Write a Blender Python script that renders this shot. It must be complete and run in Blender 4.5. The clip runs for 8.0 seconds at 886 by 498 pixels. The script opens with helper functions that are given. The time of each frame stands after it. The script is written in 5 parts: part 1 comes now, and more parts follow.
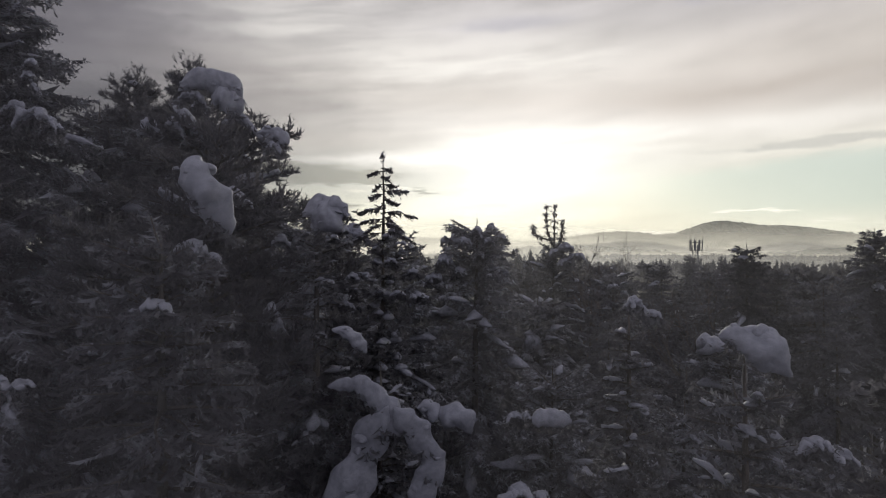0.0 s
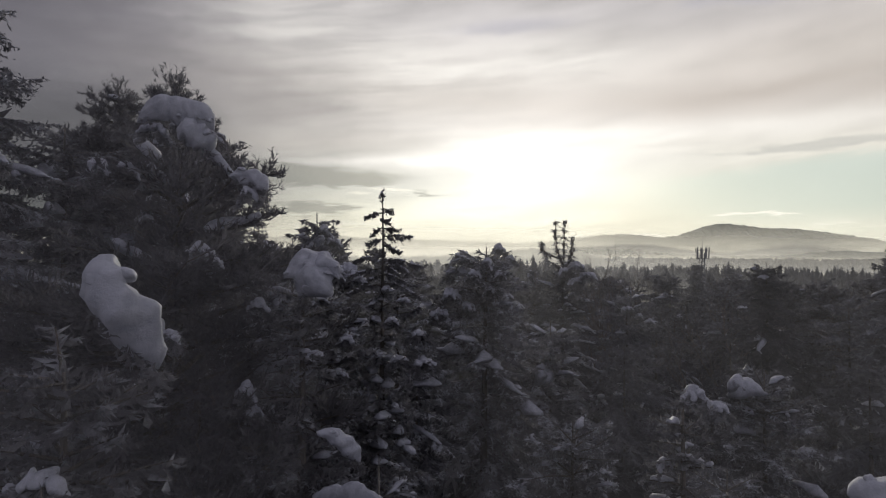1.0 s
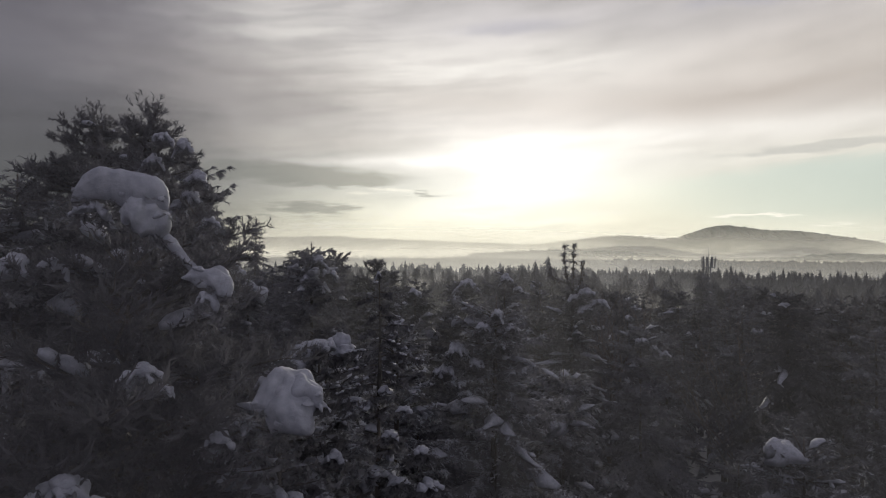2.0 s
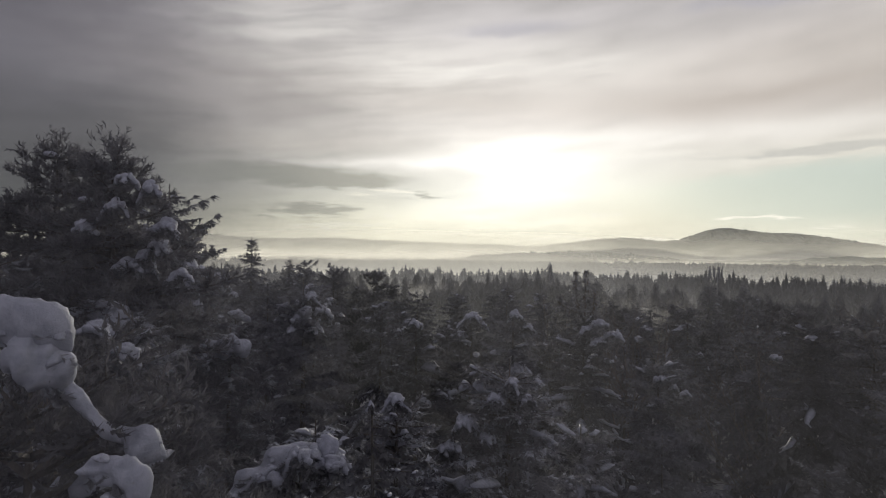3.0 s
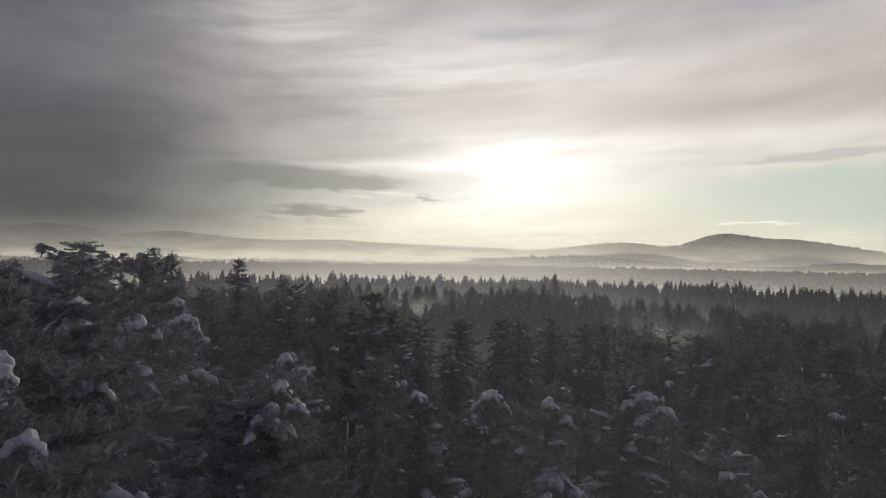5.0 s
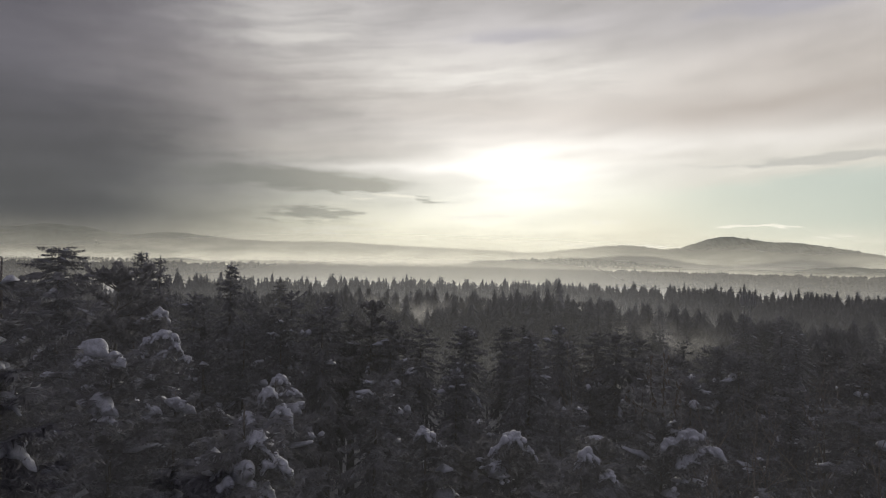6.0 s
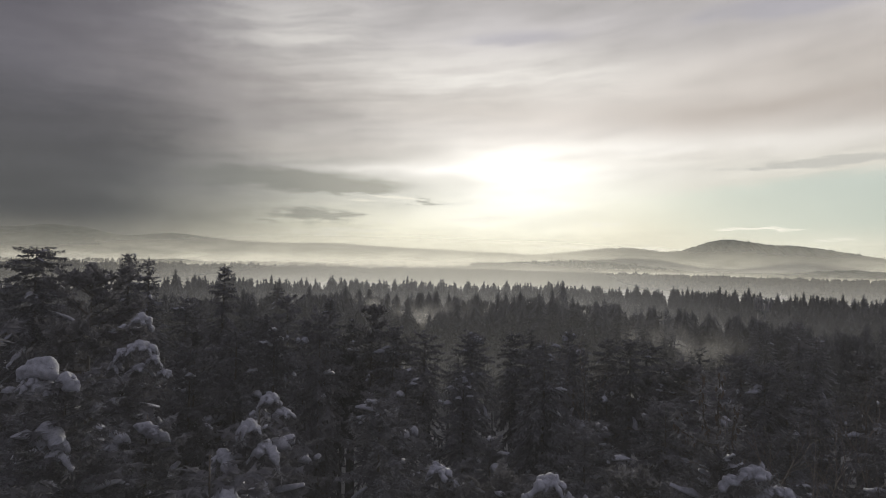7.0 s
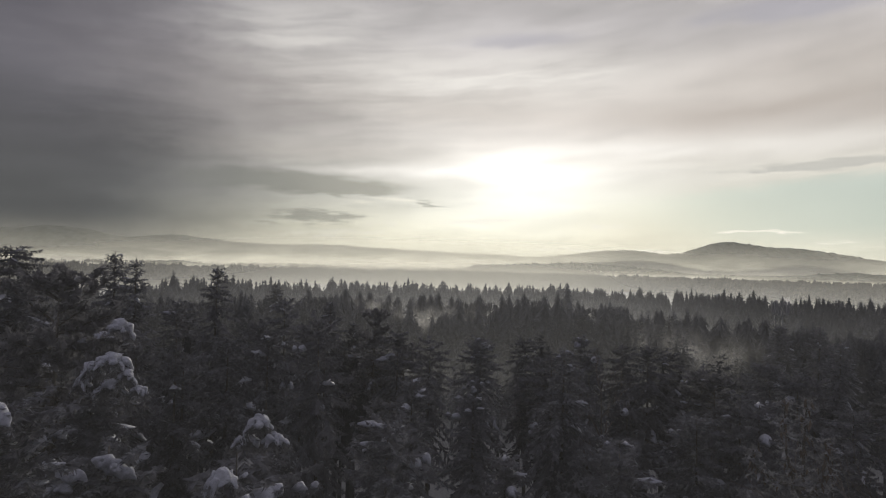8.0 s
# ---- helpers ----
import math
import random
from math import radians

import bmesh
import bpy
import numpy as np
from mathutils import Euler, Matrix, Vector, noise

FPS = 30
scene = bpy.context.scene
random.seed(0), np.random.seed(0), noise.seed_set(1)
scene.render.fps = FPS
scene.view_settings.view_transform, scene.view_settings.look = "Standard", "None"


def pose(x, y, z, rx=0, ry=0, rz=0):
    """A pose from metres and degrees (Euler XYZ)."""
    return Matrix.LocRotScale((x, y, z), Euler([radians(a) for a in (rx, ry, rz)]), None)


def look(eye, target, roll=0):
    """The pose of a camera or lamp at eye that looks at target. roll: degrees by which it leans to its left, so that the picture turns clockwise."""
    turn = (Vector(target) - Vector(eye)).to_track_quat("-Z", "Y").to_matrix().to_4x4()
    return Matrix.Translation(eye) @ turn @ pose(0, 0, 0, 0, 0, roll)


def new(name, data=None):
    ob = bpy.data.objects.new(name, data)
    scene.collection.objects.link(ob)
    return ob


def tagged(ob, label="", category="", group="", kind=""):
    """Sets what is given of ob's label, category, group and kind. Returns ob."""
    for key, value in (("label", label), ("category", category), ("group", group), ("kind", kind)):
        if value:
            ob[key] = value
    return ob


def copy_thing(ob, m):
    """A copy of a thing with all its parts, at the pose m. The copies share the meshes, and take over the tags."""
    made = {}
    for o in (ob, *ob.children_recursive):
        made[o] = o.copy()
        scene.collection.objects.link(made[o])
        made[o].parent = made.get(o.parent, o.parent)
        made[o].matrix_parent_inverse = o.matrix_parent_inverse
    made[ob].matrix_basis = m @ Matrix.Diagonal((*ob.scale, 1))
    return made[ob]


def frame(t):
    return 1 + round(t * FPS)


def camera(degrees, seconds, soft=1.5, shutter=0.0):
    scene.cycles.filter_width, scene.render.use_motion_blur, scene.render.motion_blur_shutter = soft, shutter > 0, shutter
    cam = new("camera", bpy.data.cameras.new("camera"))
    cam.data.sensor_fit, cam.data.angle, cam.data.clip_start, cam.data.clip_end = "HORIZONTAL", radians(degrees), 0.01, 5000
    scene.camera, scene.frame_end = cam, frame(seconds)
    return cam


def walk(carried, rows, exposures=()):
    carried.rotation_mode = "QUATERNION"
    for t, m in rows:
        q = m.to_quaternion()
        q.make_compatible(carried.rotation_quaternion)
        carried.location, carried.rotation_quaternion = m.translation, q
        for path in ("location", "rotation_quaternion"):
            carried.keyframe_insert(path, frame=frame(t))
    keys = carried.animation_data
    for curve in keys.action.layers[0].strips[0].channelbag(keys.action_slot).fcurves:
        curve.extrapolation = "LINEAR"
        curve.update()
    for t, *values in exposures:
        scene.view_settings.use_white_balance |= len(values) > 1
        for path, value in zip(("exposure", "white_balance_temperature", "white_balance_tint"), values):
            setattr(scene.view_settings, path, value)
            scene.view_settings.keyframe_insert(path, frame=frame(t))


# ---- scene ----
cam = camera(76.3, 8.0, soft=1.05)
METRES, EYE, TILT, LEAN, TURN = 20.0, 22.0, 0.0, 0.0, 0.0
ROWS = [
    (0.0, 0.0, 0.0, 0.0, 0.0, 0.0, -0.0),
    (0.5, -0.0039, 0.0383, 0.018, 0.06, 0.16, -0.02),
    (1.0, -0.0069, 0.0775, 0.042, 0.12, 0.23, -0.13),
    (1.5, -0.0098, 0.1157, 0.0717, 0.15, 0.24, -0.23),
    (3.0, -0.0203, 0.2447, 0.1632, 0.21, 0.43, -0.51),
    (3.5, -0.0234, 0.2978, 0.1912, 0.23, 0.49, -0.62),
    (4.0, -0.0274, 0.3573, 0.2163, 0.25, 0.58, -0.73),
    (4.5, -0.0328, 0.4204, 0.2397, 0.26, 0.64, -0.88),
    (6.0, -0.0585, 0.6321, 0.2769, 0.3, 0.94, -1.19),
    (6.5, -0.07, 0.7033, 0.2774, 0.31, 1.05, -1.3),
    (7.0, -0.0826, 0.7736, 0.2779, 0.32, 1.13, -1.38),
    (7.5, -0.0968, 0.8474, 0.277, 0.32, 1.24, -1.45),
    (8.0, -0.112, 0.9218, 0.2752, 0.33, 1.33, -1.49),
]
walk(cam, [(t, pose(0, 0, EYE, TILT, LEAN, TURN) @ pose(METRES * x, METRES * y, METRES * z, 90 + pitch, roll, yaw)) for t, x, y, z, yaw, pitch, roll in ROWS],
     exposures=[(0.0, 0.22), (1.5, 0.18), (3.0, 0.10), (4.5, 0.04), (6.0, 0.0), (8.0, 0.0)])

# ---- light ----
SUN_AZ, SUN_EL = 0.114, 0.145      # radians, east of straight ahead and above the horizon
sun = new("sun", bpy.data.lights.new("sun", "SUN"))
sun.data.energy, sun.data.angle, sun.data.color = 1.95, radians(1.5), (1.0, 0.945, 0.82)
sun.matrix_world = look((0, 0, 0), (-math.sin(SUN_AZ) * math.cos(SUN_EL), -math.cos(SUN_AZ) * math.cos(SUN_EL), -math.sin(SUN_EL)))


class Nodes:
    """Short hand for a node tree."""

    def __init__(self, tree):
        self.tree = tree
        tree.nodes.clear()

    def add(self, kind, **values):
        n = self.tree.nodes.new(kind)
        for k, v in values.items():
            setattr(n, k, v)
        return n

    def put(self, socket, value):
        if isinstance(value, bpy.types.NodeSocket):
            self.tree.links.new(value, socket)
        else:
            socket.default_value = value

    def math(self, op, a, b=0.0, c=0.0):
        n = self.add("ShaderNodeMath", operation=op)
        for s, v in zip(n.inputs, (a, b, c)):
            self.put(s, v)
        return n.outputs[0]

    def mix(self, f, a, b, blend="MIX"):
        n = self.add("ShaderNodeMix", data_type="RGBA", blend_type=blend)
        self.put(n.inputs[0], f)
        self.put(n.inputs[6], a)
        self.put(n.inputs[7], b)
        return n.outputs[2]

    def vec(self, x, y, z=0.0):
        n = self.add("ShaderNodeCombineXYZ")
        for s, v in zip(n.inputs, (x, y, z)):
            self.put(s, v)
        return n.outputs[0]

    def noise(self, vector, scale, detail=4.0, rough=0.55):
        n = self.add("ShaderNodeTexNoise")
        if vector is not None:
            self.put(n.inputs["Vector"], vector)
        n.inputs["Scale"].default_value, n.inputs["Detail"].default_value, n.inputs["Roughness"].default_value = scale, detail, rough
        return n.outputs[0]

    def ramp(self, value, lo, hi, a=0.0, b=1.0, smooth=True):
        n = self.add("ShaderNodeMapRange", interpolation_type="SMOOTHSTEP" if smooth else "LINEAR")
        for s, v in zip(n.inputs, (value, lo, hi, a, b)):
            self.put(s, v)
        return n.outputs[0]

    def spot(self, u, v, cu, cv, su, sv):
        """A soft patch round (cu, cv), 1 in its middle."""
        a = self.math("DIVIDE", self.math("SUBTRACT", u, cu), su)
        b = self.math("DIVIDE", self.math("SUBTRACT", v, cv), sv)
        r = self.math("ADD", self.math("MULTIPLY", a, a), self.math("MULTIPLY", b, b))
        return self.math("EXPONENT", self.math("MULTIPLY", r, -1.0))


world = bpy.data.worlds.new("winter_sky")
scene.world = world
world.use_nodes = True
g = Nodes(world.node_tree)
xyz = g.add("ShaderNodeSeparateXYZ")
g.put(xyz.inputs[0], g.add("ShaderNodeTexCoord").outputs["Generated"])
U = g.math("ARCTAN2", xyz.outputs[0], xyz.outputs[1])
V = g.math("ARCSINE", xyz.outputs[2])
# coordinates that follow the slant of the cloud, and three grains of cloud
Vs = g.math("SUBTRACT", V, g.math("MULTIPLY", U, 0.07))
broad_cloud = g.noise(g.vec(g.math("MULTIPLY", U, 2.3), g.math("MULTIPLY", Vs, 9.0), 3.7), 1.0, 6.0, 0.56)
puff = g.noise(g.vec(g.math("MULTIPLY", U, 4.6), g.math("MULTIPLY", Vs, 10.0), 8.1), 1.0, 7.0, 0.58)
Uw = g.math("ADD", U, g.math("MULTIPLY", g.math("SUBTRACT", puff, 0.5), 0.22))
Vw = g.math("ADD", V, g.math("MULTIPLY", g.math("SUBTRACT", puff, 0.5), 0.035))
streak = g.noise(g.vec(g.math("MULTIPLY", Uw, 4.0), g.math("MULTIPLY", g.math("ADD", Vs, g.math("MULTIPLY", puff, 0.05)), 34.0), 1.3), 1.0, 7.0, 0.60)
ragged = g.noise(g.vec(g.math("MULTIPLY", U, 13.0), g.math("MULTIPLY", V, 62.0), 2.9), 1.0, 8.0, 0.62)
shred = g.noise(g.vec(g.math("MULTIPLY", U, 18.0), g.math("MULTIPLY", V, 130.0), 5.5), 1.0, 8.0, 0.62)


def patches(u, v, *rows):
    """The sum of soft patches (u, v, half width, half height, weight)."""
    total = 0.0
    for cu, cv, su, sv, weight in rows:
        total = g.math("ADD", total, g.math("MULTIPLY", g.spot(u, v, cu, cv, su, sv), weight))
    return total


def grey(value):
    return g.vec(value, value, value)


# from the heavy cloud to the thin veil; plain grey overhead and behind
side = g.ramp(g.math("SUBTRACT", Uw, g.ramp(V, 0.26, 0.11, 0.0, 0.10)), -0.68, 0.12)
heavy = g.mix(g.ramp(V, 0.03, 0.36), (0.076, 0.079, 0.080, 1), (0.128, 0.122, 0.142, 1))
thin = g.mix(g.ramp(V, 0.08, 0.24), (0.72, 0.71, 0.61, 1), (0.60, 0.555, 0.515, 1))
thin = g.mix(g.ramp(V, 0.27, 0.40), thin, (0.50, 0.475, 0.475, 1))
sky_cloud = g.mix(side, heavy, thin)
warm = g.math("MULTIPLY", g.math("MULTIPLY", g.ramp(V, 0.125, 0.015), g.ramp(U, 0.62, 0.12, 0.45, 1.0)), g.ramp(U, -0.56, -0.08))
sky_cloud = g.mix(g.math("MULTIPLY", warm, 0.85), sky_cloud, (0.86, 0.82, 0.62, 1))
sky_cloud = g.mix(g.ramp(g.math("ABSOLUTE", U), 1.2, 2.2), sky_cloud, (0.425, 0.412, 0.472, 1))
sky_cloud = g.mix(g.ramp(V, 0.50, 0.95), sky_cloud, (0.410, 0.398, 0.458, 1))
shade = g.math("ADD", g.math("MULTIPLY", g.ramp(broad_cloud, 0.32, 0.68), 0.26), g.math("MULTIPLY", g.ramp(streak, 0.30, 0.70), 0.10))
shade = g.math("ADD", shade, g.math("MULTIPLY", g.ramp(puff, 0.30, 0.70), 0.12))
sky_cloud = g.mix(1.0, sky_cloud, grey(g.math("ADD", shade, 0.76)), "MULTIPLY")
# paler folds of the veil and darker bands between them
pale = patches(Uw, Vw, (-0.25, 0.375, 0.13, 0.045, 0.55), (-0.06, 0.30, 0.16, 0.10, 0.35), (0.14, 0.315, 0.20, 0.035, 0.75), (0.42, 0.195, 0.34, 0.020, 0.75), (-0.02, 0.158, 0.20, 0.011, 0.9), (0.30, 0.155, 0.24, 0.018, 0.5))
pale = g.math("MULTIPLY", pale, g.ramp(streak, 0.30, 0.62, 0.35, 1.0))
sky_cloud = g.mix(g.math("MINIMUM", pale, 0.9), sky_cloud, (0.83, 0.80, 0.75, 1))
band = patches(Uw, Vw, (0.50, 0.240, 0.34, 0.026, 0.85), (0.03, 0.262, 0.16, 0.022, 0.5), (-0.20, 0.185, 0.18, 0.020, 0.5), (0.60, 0.30, 0.20, 0.05, 0.3))
band = g.math("MULTIPLY", band, g.ramp(streak, 0.32, 0.66, 0.45, 1.0))
sky_cloud = g.mix(g.math("MINIMUM", g.math("MULTIPLY", band, g.ramp(U, -0.30, 0.1, 0.55, 1.0)), 0.85), sky_cloud, (0.435, 0.385, 0.345, 1))
mauve = patches(Uw, Vw, (0.56, 0.385, 0.17, 0.024, 1.0), (0.14, 0.378, 0.13, 0.018, 0.75))
mauve = g.ramp(g.math("ADD", mauve, g.math("MULTIPLY", g.math("SUBTRACT", puff, 0.5), 1.3)), 0.30, 0.90)
sky_cloud = g.mix(g.math("MULTIPLY", mauve, 0.62), sky_cloud, (0.37, 0.36, 0.41, 1))
# clear sky shows through in a wedge
clear = g.add("ShaderNodeTexSky", sky_type="NISHITA", sun_disc=False, sun_elevation=SUN_EL, sun_rotation=SUN_AZ)
edge_up = g.math("SUBTRACT", g.math("ADD", V, g.math("MULTIPLY", g.math("SUBTRACT", streak, 0.5), 0.05)), g.math("ADD", g.math("MULTIPLY", U, 0.085), 0.086))
gap = g.math("MULTIPLY", g.math("MULTIPLY", g.ramp(U, 0.16, 0.46), g.ramp(edge_up, 0.010, -0.010)), g.ramp(V, 0.020, 0.075, 0.25, 1.0))
gap = g.math("MULTIPLY", gap, g.ramp(U, 1.6, 1.0))
clear_light = g.mix(0.85, g.mix(1.0, clear.outputs[0], (0.06, 0.06, 0.06, 1), "MULTIPLY"), (0.52, 0.60, 0.55, 1))
sky_all = g.mix(g.math("MULTIPLY", gap, 0.85), sky_cloud, clear_light)
# the sun behind the veil
du = g.math("SUBTRACT", U, SUN_AZ)
dv = g.math("SUBTRACT", V, SUN_EL)
r2 = g.math("ADD", g.math("MULTIPLY", g.math("MULTIPLY", du, du), 0.75), g.math("MULTIPLY", g.math("MULTIPLY", dv, dv), 3.0))
r1 = g.math("SQRT", g.math("ADD", r2, 0.0004))
glow = g.math("ADD", g.math("MULTIPLY", g.math("EXPONENT", g.math("MULTIPLY", r1, -13.0)), 0.52), g.math("MULTIPLY", g.math("EXPONENT", g.math("MULTIPLY", r1, -5.6)), 0.40))
glow = g.math("MULTIPLY", glow, g.ramp(streak, 0.25, 0.75, 0.78, 1.22))
glow_light = g.mix(1.0, (1.0, 0.975, 0.92, 1), grey(glow), "MULTIPLY")
sky_all = g.mix(1.0, sky_all, glow_light, "ADD")
# streaks of dark cloud beside the sun with ragged ends, bright shreds low down
Ur = g.math("ADD", U, g.math("MULTIPLY", g.math("SUBTRACT", ragged, 0.5), 0.22))
Vr = g.math("ADD", V, g.math("ADD", g.math("MULTIPLY", g.math("SUBTRACT", shred, 0.5), 0.030), g.math("MULTIPLY", g.math("SUBTRACT", ragged, 0.5), 0.022)))
dark = patches(Ur, Vr, (-0.30, 0.131, 0.18, 0.0190, 1.0), (-0.15, 0.122, 0.060, 0.0085, 0.9), (-0.250, 0.073, 0.080, 0.0120, 0.85), (-0.185, 0.077, 0.055, 0.0060, 0.6), (-0.050, 0.104, 0.055, 0.0045, 0.75), (0.62, 0.158, 0.13, 0.0080, 0.75))
near_dark = g.ramp(dark, 0.06, 0.30)
dark = g.ramp(g.math("ADD", dark, g.math("MULTIPLY", g.math("SUBTRACT", ragged, 0.5), g.ramp(U, -0.34, -0.20, 0.6, 1.5))), 0.18, 0.66)
dark = g.math("MULTIPLY", g.math("MULTIPLY", dark, near_dark), g.ramp(U, -0.56, -0.26, 0.0, 1.0))
dark_tone = g.mix(g.ramp(U, -0.42, -0.06), (0.165, 0.170, 0.152, 1), (0.36, 0.352, 0.295, 1))
dark_tone = g.mix(g.ramp(U, 0.2, 0.5), dark_tone, (0.52, 0.51, 0.47, 1))
sky_all = g.mix(g.math("MULTIPLY", dark, 0.74), sky_all, dark_tone)
lit = patches(Ur, Vr, (-0.130, 0.108, 0.050, 0.0060, 0.8), (-0.110, 0.068, 0.040, 0.0080, 0.6), (-0.190, 0.046, 0.130, 0.0075, 0.9), (0.075, 0.074, 0.065, 0.0070, 1.0), (0.280, 0.069, 0.070, 0.0060, 0.8), (0.505, 0.060, 0.065, 0.0050, 1.0), (0.610, 0.043, 0.050, 0.0035, 0.8), (0.260, 0.028, 0.200, 0.0030, 0.7))
lit = g.ramp(g.math("ADD", lit, g.math("MULTIPLY", g.math("SUBTRACT", shred, 0.5), 2.2)), 0.42, 0.80)
lit = g.math("MULTIPLY", lit, g.math("MULTIPLY", g.ramp(V, 0.016, 0.026), g.ramp(V, 0.140, 0.110)))
sky_all = g.mix(g.math("MULTIPLY", lit, 0.85), sky_all, g.mix(g.ramp(U, -0.30, 0.0), (0.62, 0.60, 0.50, 1), (1.0, 0.96, 0.84, 1)))
back = g.add("ShaderNodeBackground")
g.put(back.inputs[0], sky_all)
back.inputs[1].default_value = 1.0
g.put(g.add("ShaderNodeOutputWorld").inputs[0], back.outputs[0])


# ---- materials ----
def material(name):
    m = bpy.data.materials.new(name)
    m.use_nodes = True
    return m, Nodes(m.node_tree)


def finish(n, shader):
    n.put(n.add("ShaderNodeOutputMaterial").inputs[0], shader)


def principled(n, colour, rough=0.8, bump=None, metal=0.0):
    b = n.add("ShaderNodeBsdfPrincipled")
    n.put(b.inputs["Base Color"], colour)
    n.put(b.inputs["Roughness"], rough)
    b.inputs["Metallic"].default_value = metal
    if bump is not None:
        k = n.add("ShaderNodeBump")
        k.inputs["Strength"].default_value, k.inputs["Distance"].default_value = bump[1], bump[2]
        n.put(k.inputs["Height"], bump[0])
        n.put(b.inputs["Normal"], k.outputs[0])
    return b.outputs[0]


def needle_material(name, a, b, frost):
    """Dark needles, with a breath of hoar frost in patches where they face up."""
    m, n = material(name)
    geo = n.add("ShaderNodeNewGeometry")
    info = n.add("ShaderNodeObjectInfo")
    big = n.noise(geo.outputs["Position"], 3.0, 3.0)
    fine = n.noise(geo.outputs["Position"], 22.0, 2.0)
    col = n.mix(n.math("FRACT", n.math("ADD", info.outputs["Random"], geo.outputs["Random Per Island"])), (*a, 1), (*b, 1))
    tone = n.ramp(info.outputs["Random"], 0.0, 1.0, 0.74, 1.20, False)
    col = n.mix(1.0, col, n.vec(tone, tone, tone), "MULTIPLY")
    up = n.add("ShaderNodeSeparateXYZ")
    n.put(up.inputs[0], geo.outputs["Normal"])
    patch = n.ramp(n.math("ADD", n.math("MULTIPLY", big, 0.75), n.math("MULTIPLY", fine, 0.25)), 0.48, 0.62)
    rime = n.math("MULTIPLY", n.ramp(n.math("ABSOLUTE", up.outputs[2]), 0.1, 0.9, 0.45, 1.0), n.math("ADD", n.math("MULTIPLY", patch, 0.9), 0.1))
    rime = n.math("MULTIPLY", rime, n.ramp(n.math("FRACT", n.math("MULTIPLY", info.outputs["Random"], 7.3)), 0.0, 1.0, 0.35, 1.5, False))
    col = n.mix(n.math("MULTIPLY", rime, frost), col, (0.52, 0.545, 0.62, 1))
    t = n.add("ShaderNodeBsdfTranslucent")
    n.put(t.inputs[0], col)
    d = n.add("ShaderNodeBsdfDiffuse")
    n.put(d.inputs[0], col)
    waxy = n.add("ShaderNodeMixShader")
    waxy.inputs[0].default_value = 0.012
    n.put(waxy.inputs[1], d.outputs[0])
    gloss = n.add("ShaderNodeBsdfGlossy")
    gloss.inputs["Roughness"].default_value = 0.55
    n.put(waxy.inputs[2], gloss.outputs[0])
    mixed = n.add("ShaderNodeMixShader")
    mixed.inputs[0].default_value = 0.50
    n.put(mixed.inputs[1], waxy.outputs[0])
    n.put(mixed.inputs[2], t.outputs[0])
    finish(n, mixed.outputs[0])
    return m


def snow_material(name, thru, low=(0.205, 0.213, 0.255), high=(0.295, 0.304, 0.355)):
    m, n = material(name)
    geo = n.add("ShaderNodeNewGeometry")
    lump = n.noise(geo.outputs["Position"], 9.0, 5.0, 0.6)
    grain = n.noise(geo.outputs["Position"], 70.0, 3.0, 0.6)
    dirt = n.noise(geo.outputs["Position"], 30.0, 3.0, 0.6)
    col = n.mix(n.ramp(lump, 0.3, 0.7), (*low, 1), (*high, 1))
    col = n.mix(n.math("MULTIPLY", n.ramp(dirt, 0.66, 0.76), 0.35), col, (0.16, 0.13, 0.10, 1))
    h = n.math("ADD", n.math("MULTIPLY", lump, 1.0), n.math("MULTIPLY", grain, 0.25))
    d = principled(n, col, 0.7, (h, 0.7, 0.03))
    t = n.add("ShaderNodeBsdfTranslucent")
    n.put(t.inputs[0], col)
    mixed = n.add("ShaderNodeMixShader")
    mixed.inputs[0].default_value = thru
    n.put(mixed.inputs[1], d)
    n.put(mixed.inputs[2], t.outputs[0])
    finish(n, mixed.outputs[0])
    return m


def bark_material(name, a, b):
    m, n = material(name)
    geo = n.add("ShaderNodeNewGeometry")
    s = n.add("ShaderNodeMapping")
    s.inputs["Scale"].default_value = (14, 14, 3)
    n.put(s.inputs[0], geo.outputs["Position"])
    flake = n.noise(s.outputs[0], 1.0, 5.0, 0.65)
    big = n.noise(geo.outputs["Position"], 0.8, 2.0)
    col = n.mix(n.ramp(flake, 0.35, 0.7), (*a, 1), (*b, 1))
    col = n.mix(n.math("MULTIPLY", n.ramp(big, 0.5, 0.7), 0.3), col, (0.12, 0.125, 0.12, 1))
    finish(n, principled(n, col, 0.9, (flake, 0.8, 0.02)))
    return m


def plain_material(name, colour, rough, metal=0.0, spread=0.25, scale=6.0):
    m, n = material(name)
    geo = n.add("ShaderNodeNewGeometry")
    f = n.noise(geo.outputs["Position"], scale, 5.0, 0.6)
    col = n.mix(n.ramp(f, 0.3, 0.7), tuple(c * (1 - spread) for c in colour) + (1,), tuple(min(1, c * (1 + spread)) for c in colour) + (1,))
    finish(n, principled(n, col, rough, (f, 0.2, 0.02), metal))
    return m


